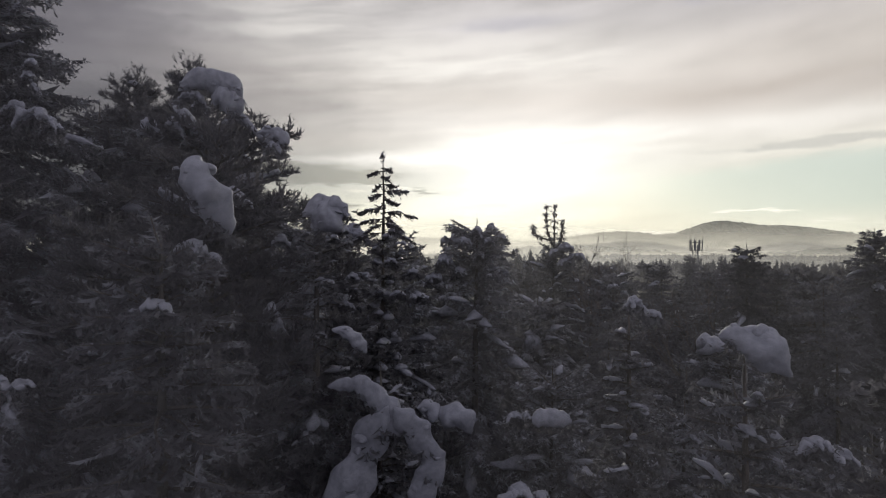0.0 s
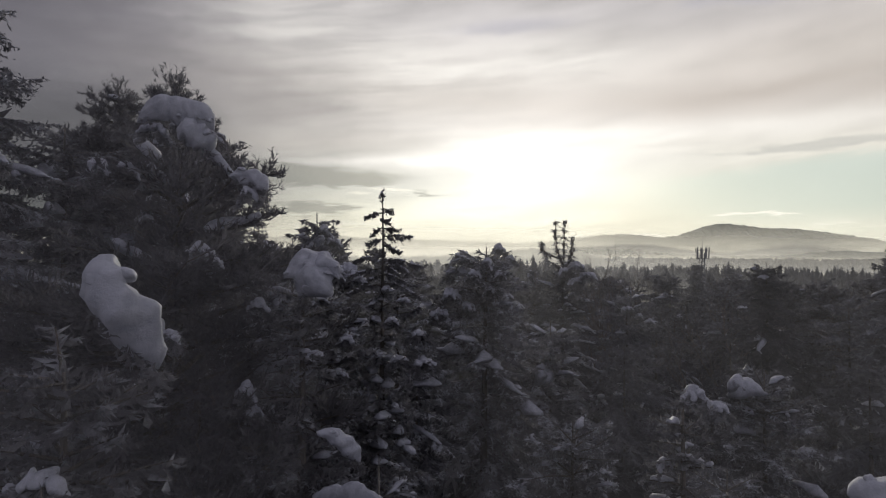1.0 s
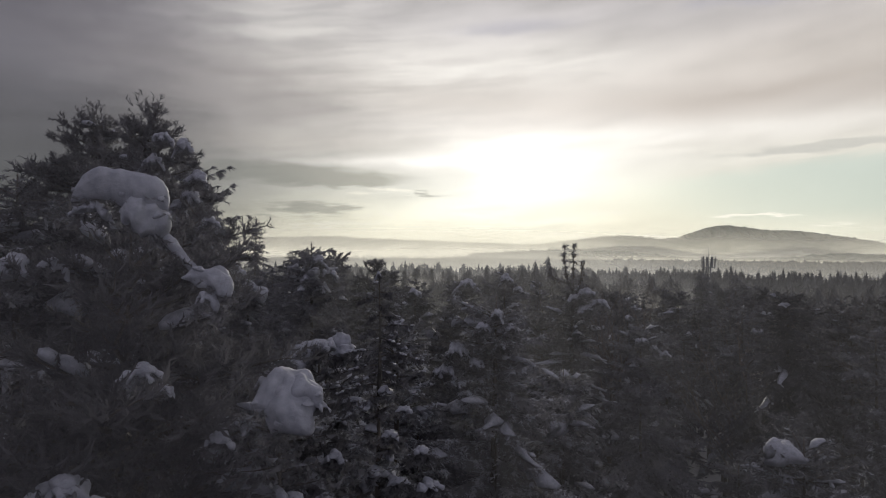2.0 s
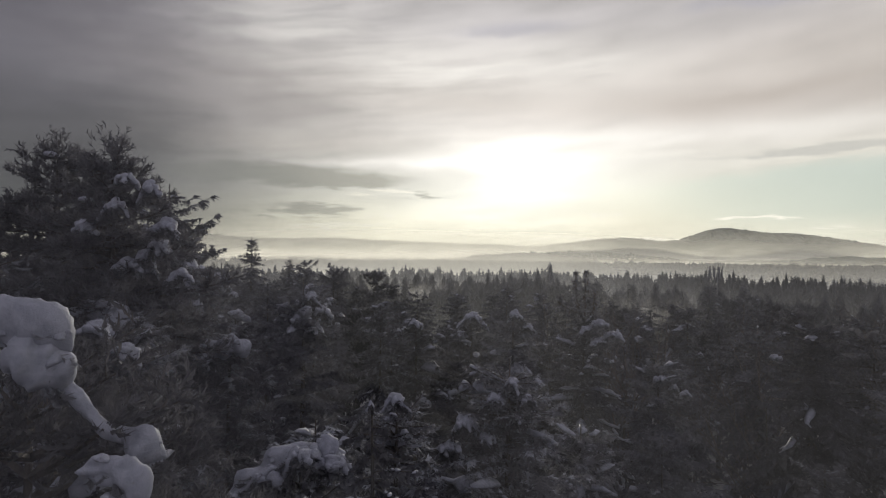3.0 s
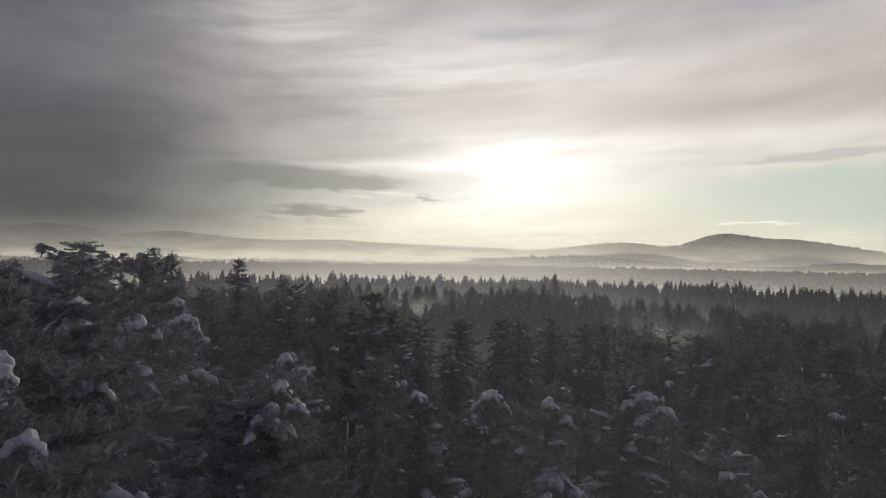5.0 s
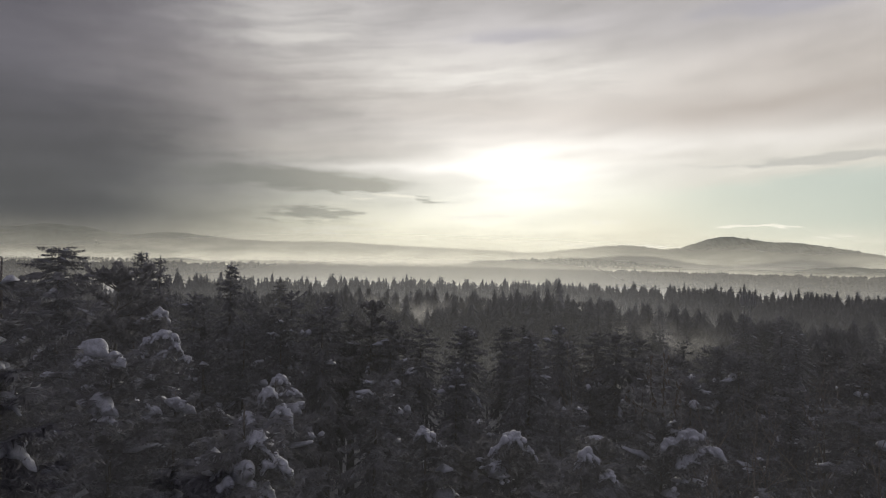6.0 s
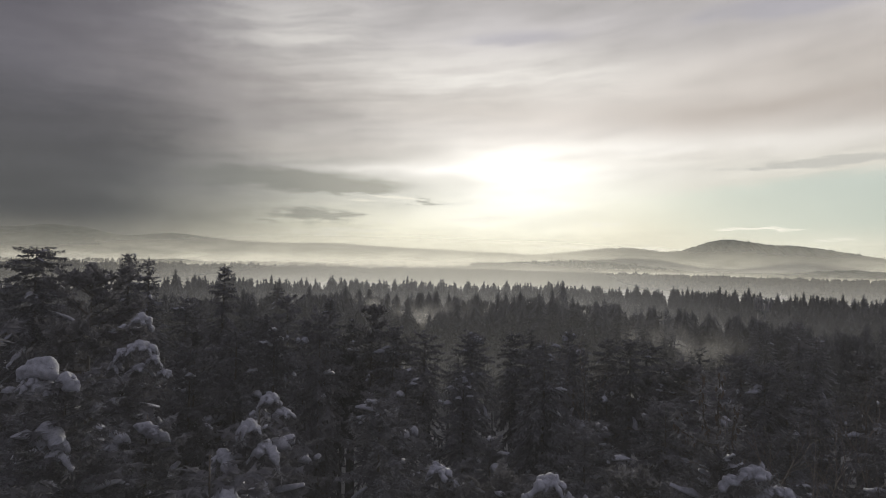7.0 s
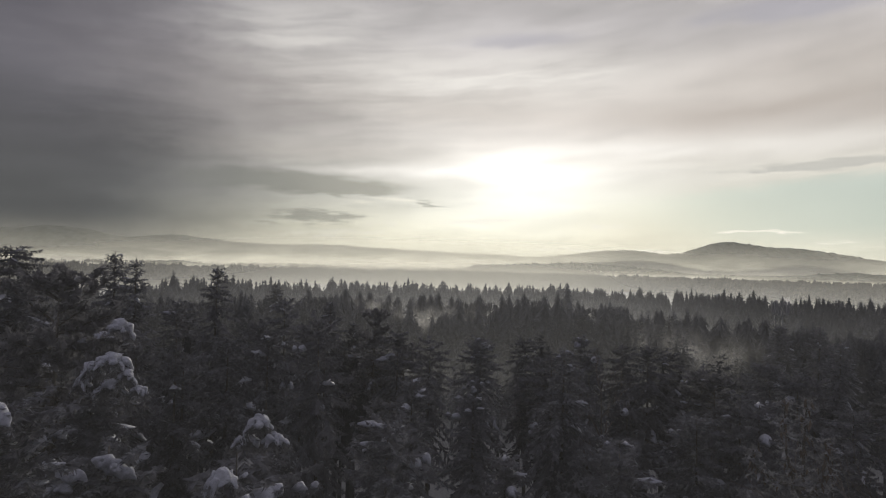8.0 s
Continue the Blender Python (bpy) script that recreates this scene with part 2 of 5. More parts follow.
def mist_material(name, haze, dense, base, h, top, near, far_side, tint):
    """See-through sheet standing in for mist: a thin even veil and a denser layer on the ground, thinning upwards.
    near, far_side: how much of it is left at the dark western end of the valley and at the eastern one, away from the
    sun.
    """
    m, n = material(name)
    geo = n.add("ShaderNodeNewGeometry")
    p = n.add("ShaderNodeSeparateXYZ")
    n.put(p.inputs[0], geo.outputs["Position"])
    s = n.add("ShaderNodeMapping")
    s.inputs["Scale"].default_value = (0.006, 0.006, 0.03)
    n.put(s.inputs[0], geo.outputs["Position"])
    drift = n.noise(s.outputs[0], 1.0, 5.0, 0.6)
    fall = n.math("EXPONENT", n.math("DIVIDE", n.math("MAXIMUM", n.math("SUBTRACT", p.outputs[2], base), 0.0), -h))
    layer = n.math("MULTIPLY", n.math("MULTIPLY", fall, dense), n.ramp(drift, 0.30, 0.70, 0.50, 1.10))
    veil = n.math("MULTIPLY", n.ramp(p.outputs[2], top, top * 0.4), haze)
    # Opacity falls off east and west, imitating mist brighter around the sun.
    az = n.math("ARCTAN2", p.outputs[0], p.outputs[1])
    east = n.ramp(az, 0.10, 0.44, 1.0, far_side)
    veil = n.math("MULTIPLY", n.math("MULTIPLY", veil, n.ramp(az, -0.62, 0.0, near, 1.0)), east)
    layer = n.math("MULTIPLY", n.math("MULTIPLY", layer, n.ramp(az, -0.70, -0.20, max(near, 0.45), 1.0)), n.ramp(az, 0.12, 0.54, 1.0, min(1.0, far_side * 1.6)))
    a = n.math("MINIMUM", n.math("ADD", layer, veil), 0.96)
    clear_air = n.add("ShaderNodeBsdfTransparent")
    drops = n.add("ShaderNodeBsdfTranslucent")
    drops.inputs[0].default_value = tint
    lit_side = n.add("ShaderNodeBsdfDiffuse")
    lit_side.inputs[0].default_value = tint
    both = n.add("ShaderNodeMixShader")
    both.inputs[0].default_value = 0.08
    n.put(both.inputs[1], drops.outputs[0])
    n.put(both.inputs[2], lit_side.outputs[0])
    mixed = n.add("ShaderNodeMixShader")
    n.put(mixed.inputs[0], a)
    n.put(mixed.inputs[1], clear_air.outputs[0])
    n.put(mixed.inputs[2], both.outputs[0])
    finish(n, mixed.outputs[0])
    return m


SPRUCE = needle_material("spruce_needles", (0.106, 0.104, 0.114), (0.124, 0.122, 0.133), 0.40)
FROSTED = needle_material("frosted_needles", (0.103, 0.101, 0.111), (0.121, 0.119, 0.130), 0.95)
CANOPY = needle_material("canopy_needles", (0.080, 0.079, 0.094), (0.100, 0.099, 0.116), 0.20)
PINE = needle_material("pine_needles", (0.103, 0.101, 0.111), (0.121, 0.119, 0.130), 0.16)
WOODS = needle_material("distant_needles", (0.050, 0.051, 0.060), (0.068, 0.069, 0.079), 0.08)
# Shade is put into this colour: grey-blue, far darker than snow's own white.
SNOW = snow_material("shade_toned_snow", 0.09)
FIELD = snow_material("field_snow", 0.0, (0.20, 0.20, 0.20), (0.32, 0.32, 0.33))
BARK = bark_material("spruce_bark", (0.032, 0.028, 0.025), (0.085, 0.072, 0.064))
TWIG = bark_material("bare_twigs", (0.055, 0.044, 0.040), (0.12, 0.10, 0.092))
CONE = plain_material("cones", (0.062, 0.046, 0.036), 0.8, 0, 0.4, 40)
STEEL = plain_material("galvanised_steel", (0.12, 0.125, 0.13), 0.6, 0.2)
PANEL = plain_material("antenna_shell", (0.16, 0.16, 0.17), 0.5)
PLASTER = plain_material("house_plaster", (0.62, 0.58, 0.52), 0.9)
PANE = plain_material("dark_window_glass", (0.03, 0.035, 0.04), 0.1)
HILL = plain_material("wooded_hill", (0.07, 0.085, 0.075), 0.95, 0, 0.5, 0.03)


# ---- geometry ----
class Soup:
    """Triangles, gathered as arrays."""

    def __init__(self):
        self.v, self.f, self.n = [], [], 0

    def add(self, v, f):
        v = np.asarray(v, float).reshape(-1, 3)
        self.v.append(v)
        self.f.append(np.asarray(f, np.int64).reshape(-1, 3) + self.n)
        self.n += len(v)

    def mesh(self, name, mat, smooth=False):
        me = bpy.data.meshes.new(name)
        v = np.concatenate(self.v).astype(np.float32)
        f = np.concatenate(self.f).astype(np.int32)
        me.vertices.add(len(v))
        me.vertices.foreach_set("co", v.ravel())
        me.loops.add(f.size)
        me.loops.foreach_set("vertex_index", f.ravel())
        me.polygons.add(len(f))
        me.polygons.foreach_set("loop_start", np.arange(0, f.size, 3, dtype=np.int32))
        me.polygons.foreach_set("use_smooth", np.full(len(f), smooth))
        me.update(calc_edges=True)
        me.materials.append(mat)
        return me


def unit(a):
    return a / np.maximum(np.linalg.norm(a, axis=-1, keepdims=True), 1e-9)


def across(a, rng):
    """Random directions at right angles to a."""
    r = rng.normal(size=a.shape)
    return unit(r - a * np.sum(r * a, -1, keepdims=True))


def tube(soup, pts, radii, sides=5):
    pts, k = np.asarray(pts, float), len(pts)
    tang = unit(np.gradient(pts, axis=0))
    ref = np.where(np.abs(tang[:, 2:3]) > 0.9, np.array([[1.0, 0, 0]]), np.array([[0, 0, 1.0]]))
    a = unit(np.cross(tang, ref))
    b = np.cross(tang, a)
    th = np.arange(sides) * 2 * math.pi / sides
    ring = pts[:, None] + np.asarray(radii)[:, None, None] * (np.cos(th)[None, :, None] * a[:, None] + np.sin(th)[None, :, None] * b[:, None])
    f = []
    for i in range(k - 1):
        for j in range(sides):
            p, q = i * sides + j, i * sides + (j + 1) % sides
            f += [(p, q, q + sides), (p, q + sides, p + sides)]
    f += [(0, j + 1, j) for j in range(1, sides - 1)]
    e = (k - 1) * sides
    f += [(e, e + j, e + j + 1) for j in range(1, sides - 1)]
    soup.add(ring.reshape(-1, 3), f)


def spindles(soup, p0, p1, r, rng):
    """Slim three-sided twigs, pointed at both ends."""
    m = len(p0)
    if not m:
        return
    ax = unit(p1 - p0)
    a = across(ax, rng)
    b = np.cross(ax, a)
    mid = p0 + 0.4 * (p1 - p0)
    r = np.broadcast_to(r, (m,))[:, None]
    v = np.stack([p0, p1, mid + r * a, mid + r * (-0.5 * a + 0.87 * b), mid + r * (-0.5 * a - 0.87 * b)], 1)
    f = np.array([(0, 3, 2), (0, 4, 3), (0, 2, 4), (1, 2, 3), (1, 3, 4), (1, 4, 2)])
    soup.add(v.reshape(-1, 3), (np.arange(m)[:, None, None] * 5 + f).reshape(-1, 3))


def spikes(soup, p0, p1, spacing, length, width, rng, lean=0.7, cap=400):
    """Bundles of needles, standing off the twigs all round and pointing forward."""
    if not len(p0):
        return
    d = p1 - p0
    count = np.minimum(np.maximum(1, np.round(np.linalg.norm(d, axis=1) / spacing)).astype(int), cap)
    i = np.repeat(np.arange(len(p0)), count)
    ax = unit(d)[i]
    at = p0[i] + d[i] * rng.uniform(0.03, 1.0, (len(i), 1))
    out = unit(across(ax, rng) + lean * ax)
    ln = length * rng.uniform(0.6, 1.25, (len(i), 1))
    v = np.stack([at - ax * width, at + ax * width, at + out * ln], 1)
    soup.add(v.reshape(-1, 3), np.arange(len(i) * 3).reshape(-1, 3))


def feathers(soup, P, tip, half, rng):
    """Flat sprays of twigs: one long triangle each, broad at the limb."""
    if not len(P):
        return
    d = unit(tip - P)
    w = unit(np.cross(d, np.array([[0, 0, 1.0]])) + rng.normal(0, 0.25, P.shape)) * np.broadcast_to(half, (len(P),))[:, None]
    mid = P + (tip - P) * 0.45
    v = np.stack([P, mid + w, tip, mid - w], 1)
    f = np.array([(0, 1, 2), (0, 2, 3)])
    v[:, 1, 2] -= 0.03
    v[:, 3, 2] -= 0.03
    soup.add(v.reshape(-1, 3), (np.arange(len(P))[:, None, None] * 4 + f).reshape(-1, 3))


def sprays(soup, P, tip, half, rng):
    """Flat fronds: a slim main twig with three pairs of side twigs that shorten towards the tip."""
    if not len(P):
        return
    d = tip - P
    ln = np.linalg.norm(d, axis=1, keepdims=True)
    ax = d / np.maximum(ln, 1e-9)
    w = unit(np.cross(ax, np.array([[0, 0, 1.0]])) + rng.normal(0, 0.3, P.shape))
    half = np.broadcast_to(half, (len(P),))[:, None]
    v, f, k = [P - w * half * 0.25, P + w * half * 0.25, tip], [(0, 1, 2)], 3
    for at, reach in ((0.12, 1.9), (0.38, 1.6), (0.62, 1.1)):
        for side in (-1, 1):
            b = P + d * (at + rng.uniform(-0.06, 0.06, (len(P), 1)))
            out = unit(side * w + 0.75 * ax + rng.normal(0, 0.12, P.shape) - np.array([[0, 0, 0.22]]))
            v += [b - ax * half * 0.40, b + ax * half * 0.40, b + out * half * reach * rng.uniform(0.7, 1.3, (len(P), 1))]
            f.append((k, k + 1, k + 2))
            k += 3
    soup.add(np.stack(v, 1).reshape(-1, 3), (np.arange(len(P))[:, None, None] * k + np.array(f)).reshape(-1, 3))


def ball(level):
    bm = bmesh.new()
    bmesh.ops.create_icosphere(bm, subdivisions=level, radius=1.0)
    bm.verts.ensure_lookup_table()
    v = np.array([x.co[:] for x in bm.verts])
    f = np.array([[x.index for x in p.verts] for p in bm.faces])
    bm.free()
    return v, f


BALLS = {k: ball(k) for k in (1, 2, 3, 4, 5)}
OCTA = (np.array([(1, 0, 0), (-1, 0, 0), (0, 1, 0), (0, -1, 0), (0, 0, 1), (0, 0, -1)], float), np.array([(0, 2, 4), (2, 1, 4), (1, 3, 4), (3, 0, 4), (2, 0, 5), (1, 2, 5), (3, 1, 5), (0, 3, 5)]))


def lumps(soup, centre, axis, size, rng, level=2):
    """Cushions of snow, each long along its axis, wide across and flat beneath."""
    if not len(centre):
        return
    v0, f0 = OCTA if level == 0 else BALLS[level]
    ax = unit(axis)
    side = unit(np.cross(ax, np.array([[0, 0, 1.0]])) + 1e-6)
    up = np.cross(side, ax)
    m = len(centre)
    k = rng.normal(size=(m, 3, 3)) * 2.2
    ph = rng.uniform(0, 6.28, (m, 3))
    wob = 1 + 0.13 * np.sin(np.einsum("vc,mkc->mvk", v0, k) + ph[:, None]).sum(-1)
    w = v0[None] * wob[..., None]
    w[..., 2] = np.where(w[..., 2] < 0, w[..., 2] * 0.45, w[..., 2])
    w = w * size[:, None]
    p = centre[:, None] + w[..., :1] * ax[:, None] + w[..., 1:2] * side[:, None] + w[..., 2:] * up[:, None]
    soup.add(p.reshape(-1, 3), (np.arange(m)[:, None, None] * len(v0) + f0).reshape(-1, 3))


def snow_strip(soup, pts, wide, rng, sides=6):
    """A ridge of snow along a bough, uneven, flat beneath, hanging over at the edges."""
    pts, k = np.asarray(pts, float), len(pts)
    tang = unit(np.gradient(pts, axis=0))
    side = unit(np.cross(tang, np.array([[0, 0, 1.0]])) + 1e-6)
    up = np.cross(side, tang)
    th = np.arange(sides) * 2 * math.pi / sides + 0.3
    w = np.asarray(wide) * rng.uniform(0.45, 1.5, k)
    w[0] *= 0.5
    w[-1] *= 0.6
    lift = np.where(np.sin(th) > 0, 0.72, 0.34)
    r = w[:, None] * rng.uniform(0.82, 1.18, (k, sides))
    pts = pts + side * (rng.normal(0, 0.35, (k, 1)) * w[:, None])
    ring = pts[:, None] + (r * np.cos(th))[..., None] * side[:, None] + (r * np.sin(th) * lift + 0.2 * w[:, None] - 0.25 * w[:, None] * np.cos(th) ** 2)[..., None] * up[:, None]
    f = []
    for i in range(k - 1):
        for j in range(sides):
            p, q = i * sides + j, i * sides + (j + 1) % sides
            f += [(p, q, q + sides), (p, q + sides, p + sides)]
    e = (k - 1) * sides
    f += [(0, j + 1, j) for j in range(1, sides - 1)] + [(e, e + j, e + j + 1) for j in range(1, sides - 1)]
    soup.add(ring.reshape(-1, 3), f)


def mantle(soup, centre, a, b, h, droop, heading, tilt, rng, around=30, rings=8):
    """A pad of snow lying over a bough: domed, with a lobed rim that sags over the edge."""
    th = np.arange(around) * 2 * math.pi / around
    rim = 1 + sum(0.30 / k * math.sqrt(k) * 0.8 * np.sin(k * th + rng.uniform(0, 6.28)) * rng.uniform(0.4, 1.2) for k in range(2, 6)) * 0.55
    rho = np.concatenate([np.linspace(0, 1, rings + 1)[1:] ** 0.8, np.array([0.82, 0.45])])
    top = np.arange(len(rho)) < rings
    x, y = rho[:, None] * rim * a * np.cos(th), rho[:, None] * rim * b * np.sin(th)
    ph, fr = rng.uniform(0, 6.28, 6), rng.normal(0, 1, (6, 2)) * (2.6 if a < 0.3 else 3.8) / max(a, b)
    rough = sum(np.sin(fr[i, 0] * x + fr[i, 1] * y + ph[i]) for i in range(6)) / 6
    dome = h * np.clip(1 - rho ** 2.4, 0, 1)[:, None] ** 0.62 * (1 + 0.75 * rough)
    sag = -droop * (rho[:, None] * (0.55 + 0.45 * rim)) ** 2
    under = -0.16 * h * (1 - rho[:, None])
    z = np.where(top[:, None], dome + sag + 0.15 * h * rough * rho[:, None], sag + under - 0.03 * h)
    v = np.concatenate([[(0, 0, h * (1 + 0.75 * sum(np.sin(ph)) / 6))], np.stack([x, y, z], -1).reshape(-1, 3), [(0, 0, -0.2 * h)]])
    n = around
    f = [(0, 1 + j, 1 + (j + 1) % n) for j in range(n)]
    for i in range(len(rho) - 1):
        for j in range(n):
            p, q = 1 + i * n + j, 1 + i * n + (j + 1) % n
            f += [(p, p + n, q + n), (p, q + n, q)]
    e = 1 + (len(rho) - 1) * n
    f += [(e + j, len(v) - 1, e + (j + 1) % n) for j in range(n)]
    m = np.array((Euler((0, radians(tilt), radians(heading)))).to_matrix())
    soup.add(v @ m.T + np.asarray(centre), f)


def wisp_material(name, az, z, half_az, half_z, strength):
    """A loose shred of mist caught between the treetops."""
    m, n = material(name)
    geo = n.add("ShaderNodeNewGeometry")
    p = n.add("ShaderNodeSeparateXYZ")
    n.put(p.inputs[0], geo.outputs["Position"])
    drift = n.noise(geo.outputs["Position"], 0.22, 5.0, 0.6)
    a = n.spot(n.math("ARCTAN2", p.outputs[0], p.outputs[1]), p.outputs[2], az, z, half_az, half_z)
    a = n.math("MULTIPLY", n.math("MULTIPLY", a, strength), n.ramp(drift, 0.30, 0.70, 0.1, 1.2))
    drops = n.add("ShaderNodeBsdfTranslucent")
    drops.inputs[0].default_value = (0.93, 0.92, 0.90, 1)
    mixed = n.add("ShaderNodeMixShader")
    n.put(mixed.inputs[0], a)
    n.put(mixed.inputs[1], n.add("ShaderNodeBsdfTransparent").outputs[0])
    n.put(mixed.inputs[2], drops.outputs[0])
    finish(n, mixed.outputs[0])
    return m


def part(name, soup, mat, parent, label="", smooth=False):
    ob = new(name, soup if isinstance(soup, bpy.types.Mesh) else soup.mesh(name, mat, smooth))
    ob.parent = parent
    if label:
        tagged(ob, label)
    return ob


def thing(name, label, category, group="", kind="", at=(0, 0, 0)):
    e = new(name)
    e.empty_display_size = 0.3
    e.matrix_basis = Matrix.Translation(at)
    return tagged(e, label, category, group, kind)


def trunk_mesh(soup, H, r0, rng, bend=0.12, sides=8, top=0.012):
    z = np.linspace(0, 1, 14)
    x = bend * np.sin(z * 3.1 + rng.uniform(0, 6)) * z
    y = bend * np.sin(z * 2.3 + rng.uniform(0, 6)) * z
    x, y = x - x[-1] * z, y - y[-1] * z
    pts = np.stack([x, y, z * H], 1)
    tube(soup, pts, r0 * (1 - z) ** 0.85 + top, sides)
    return pts


def spruce(seed, H, R, fine=0.0, whorl=0.42, snow=0.5, droop=0.45, low=0.35, coarse=1.0, snow_level=1, power=0.75, leader=0.5, pads=1.0, caps=0, cap_size=0.3, reach=3.2, stub=0.12, lift=38, spray=0.95, twiggy=True):
    """Soups of a spruce's trunk, limbs, needles and snow. fine: metres below the top in full detail."""
    rng = np.random.default_rng(seed)
    wood, limb, leaf, white = Soup(), Soup(), Soup(), Soup()
    trunk_mesh(wood, H, 0.011 * H + 0.03, rng)
    base = H * low
    z = H - leader
    sc, sa, ss = [], [], []
    fine_seg, rough_seg, core, heart = [[], []], [[], []], [[], []], [[], []]
    # the leader
    fine_seg[0].append(np.array([[0, 0, H - leader]]))
    fine_seg[1].append(np.array([[0, 0, H + 0.12]]))
    while z > base:
        down = (H - z) / (H - base)
        is_fine = H - z < fine
        n = rng.integers(4, 7) if is_fine else max(3, int(rng.integers(4, 7) / coarse ** 0.5))
        a0 = rng.uniform(0, 6.28)
        for j in range(n):
            az = a0 + j * 6.283 / n + rng.normal(0, 0.25)
            L = min(R * down ** power + stub, reach) * rng.uniform(0.62, 1.15)
            if rng.random() < 0.08:
                L *= 0.45
            e0 = math.radians(lift - (lift + 24) * min(1, down * 1.6) + rng.normal(0, 7))
            dr = droop * (0.25 + down) * rng.uniform(0.6, 1.3)
            s = np.linspace(0, 1, 9)
            out = L * s * (1 - 0.12 * s)
            zz = L * (math.tan(e0) * s - dr * s ** 2 + 0.42 * dr * s ** 4) + rng.uniform(-0.1, 0.1)
            curl = rng.normal(0, 0.14) * s ** 2
            pts = np.stack([out * np.cos(az + curl), out * np.sin(az + curl), z + zz], 1)
            if is_fine:
                tube(limb, pts[::2], (0.008 + 0.012 * L) * (1 - s[::2]) + 0.004, 4)
            step = 0.085 if is_fine else 0.105 * coarse
            k = max(3, int(L / step))
            t = np.linspace(0.10, 1.0, k)
            t = np.clip(t + rng.normal(0, 0.02, k), 0.05, 1)
            P = np.stack([np.interp(t, s, pts[:, c]) for c in range(3)], 1)
            tang = unit(np.stack([np.interp(np.minimum(t + 0.05, 1.0), s, pts[:, c]) - np.interp(np.maximum(t - 0.05, 0), s, pts[:, c]) for c in range(3)], 1))
            side = unit(np.cross(tang, np.array([[0, 0, 1.0]])) + 1e-6) * np.where(np.arange(k) % 2 == 0, 1, -1)[:, None]
            lt = np.minimum(0.12 + 0.55 * L * (1 - t) ** 0.8 * (0.35 + t), spray) * rng.uniform(0.6, 1.2, k)
            way = unit(0.62 * tang + 0.78 * side + rng.normal(0, 0.12, (k, 3)) + np.array([0, 0, -0.28 - 0.25 * down]))
            store = fine_seg if is_fine else rough_seg
            store[0].append(P)
            store[1].append(P + way * lt[:, None])
            if is_fine:
                # twiglets that hang
                kk = np.repeat(np.arange(k), 2)
                u = rng.uniform(0.25, 0.95, (len(kk), 1))
                q = P[kk] + way[kk] * lt[kk][:, None] * u
                hang = unit(way[kk] * 0.5 + across(way[kk], rng) * 0.7 + np.array([0, 0, -0.5]))
                store[0].append(q)
                store[1].append(q + hang * (lt[kk][:, None] * 0.45 * rng.uniform(0.5, 1.2, (len(kk), 1))))
            if is_fine:
                store[0].append(pts[2:8:2])
                store[1].append(pts[4:9:2])
                for i0, i1 in ((0, 4), (2, 6), (4, 8)):
                    heart[0].append(pts[i0])
                    heart[1].append(pts[i1] + np.array([0, 0, -0.05 * L]))
            else:
                # the dense heart of the bough
                for i0, i1 in ((0, 5), (3, 8)):
                    core[0].append(pts[i0])
                    core[1].append(pts[i1] + np.array([0, 0, -0.06 * L]))
                # a second, hanging row
                hang = unit(way * 0.6 + rng.normal(0, 0.35, (k, 3)) + np.array([0, 0, -0.9]))
                pick = rng.random(k) < 0.7
                store[0].append(P[pick])
                store[1].append((P + hang * (0.10 + 0.55 * lt[:, None]))[pick])
                store[0].append(pts[5:8:2])
                store[1].append(pts[7:9:1] + (pts[8] - pts[7]) * 0.4)
            if rng.random() < snow:
                a_, b_ = rng.uniform(0.15, 0.4), rng.uniform(0.75, 1.0)
                ts = np.linspace(a_, b_, max(4, int(L * (b_ - a_) / (0.14 if is_fine else 0.28 * min(1, coarse)))))
                C = np.stack([np.interp(ts, s, pts[:, c]) for c in range(3)], 1) + np.array([0, 0, 0.03])
                snow_strip(white, C, np.minimum(0.05 + 0.10 * L * (1.1 - ts), 0.06 if is_fine else 0.17 * min(1, coarse)) * pads, rng, 7 if is_fine else 5)
                pick = (a_ < t) & (t < b_) & (rng.random(k) < (0.26 if is_fine else 0.14))
                for lo_, hi_ in ((0.1, 0.4), (0.4, 0.8)):
                    m_ = int(pick.sum())
                    q = rng.uniform(lo_, hi_, (m_, 1)) * lt[pick][:, None]
                    size = pads * (0.035 + 0.045 * lt[pick][:, None]) * rng.uniform(0.5, 1.3, (m_, 1))
                    sc.append(P[pick] + way[pick] * q + np.array([0, 0, 0.02]))
                    sa.append(way[pick])
                    ss.append(size * np.array([1.5, 1.0, 0.7]))
            if caps and 0.5 < H - z < 4.5 and rng.random() < caps / 40:
                w = cap_size * rng.uniform(0.6, 1.3)
                mantle(white, [np.interp(0.62, s, pts[:, c]) for c in range(3)], w * 1.5, w * 1.1, w * 0.75, w * 0.6, math.degrees(az), 12, rng, 16 if fine else 11, 5 if fine else 3)
                mantle(white, np.array([np.interp(0.9, s, pts[:, c]) for c in range(3)]) + rng.normal(0, 0.2 * w, 3), w * 0.9, w * 0.7, w * 0.5, w * 0.6, math.degrees(az), 25, rng, 14 if fine else 10, 4 if fine else 3)
        z -= whorl * rng.uniform(0.55, 1.25) * (0.55 + 0.6 * min(down * 3, 1)) * (1 if is_fine else coarse ** 0.5 * (0.55 if whorl > 0.5 else 1))
    if fine > 0:
        a, b = np.concatenate(fine_seg[0]), np.concatenate(fine_seg[1])
        feathers(leaf, a, b, 0.030, rng)
        spikes(leaf, a, b, 0.026, 0.042, 0.009, rng)
        a, b = np.array(heart[0]), np.array(heart[1])
        feathers(leaf, a, b, 0.07 * np.linalg.norm(b - a, axis=1), rng)
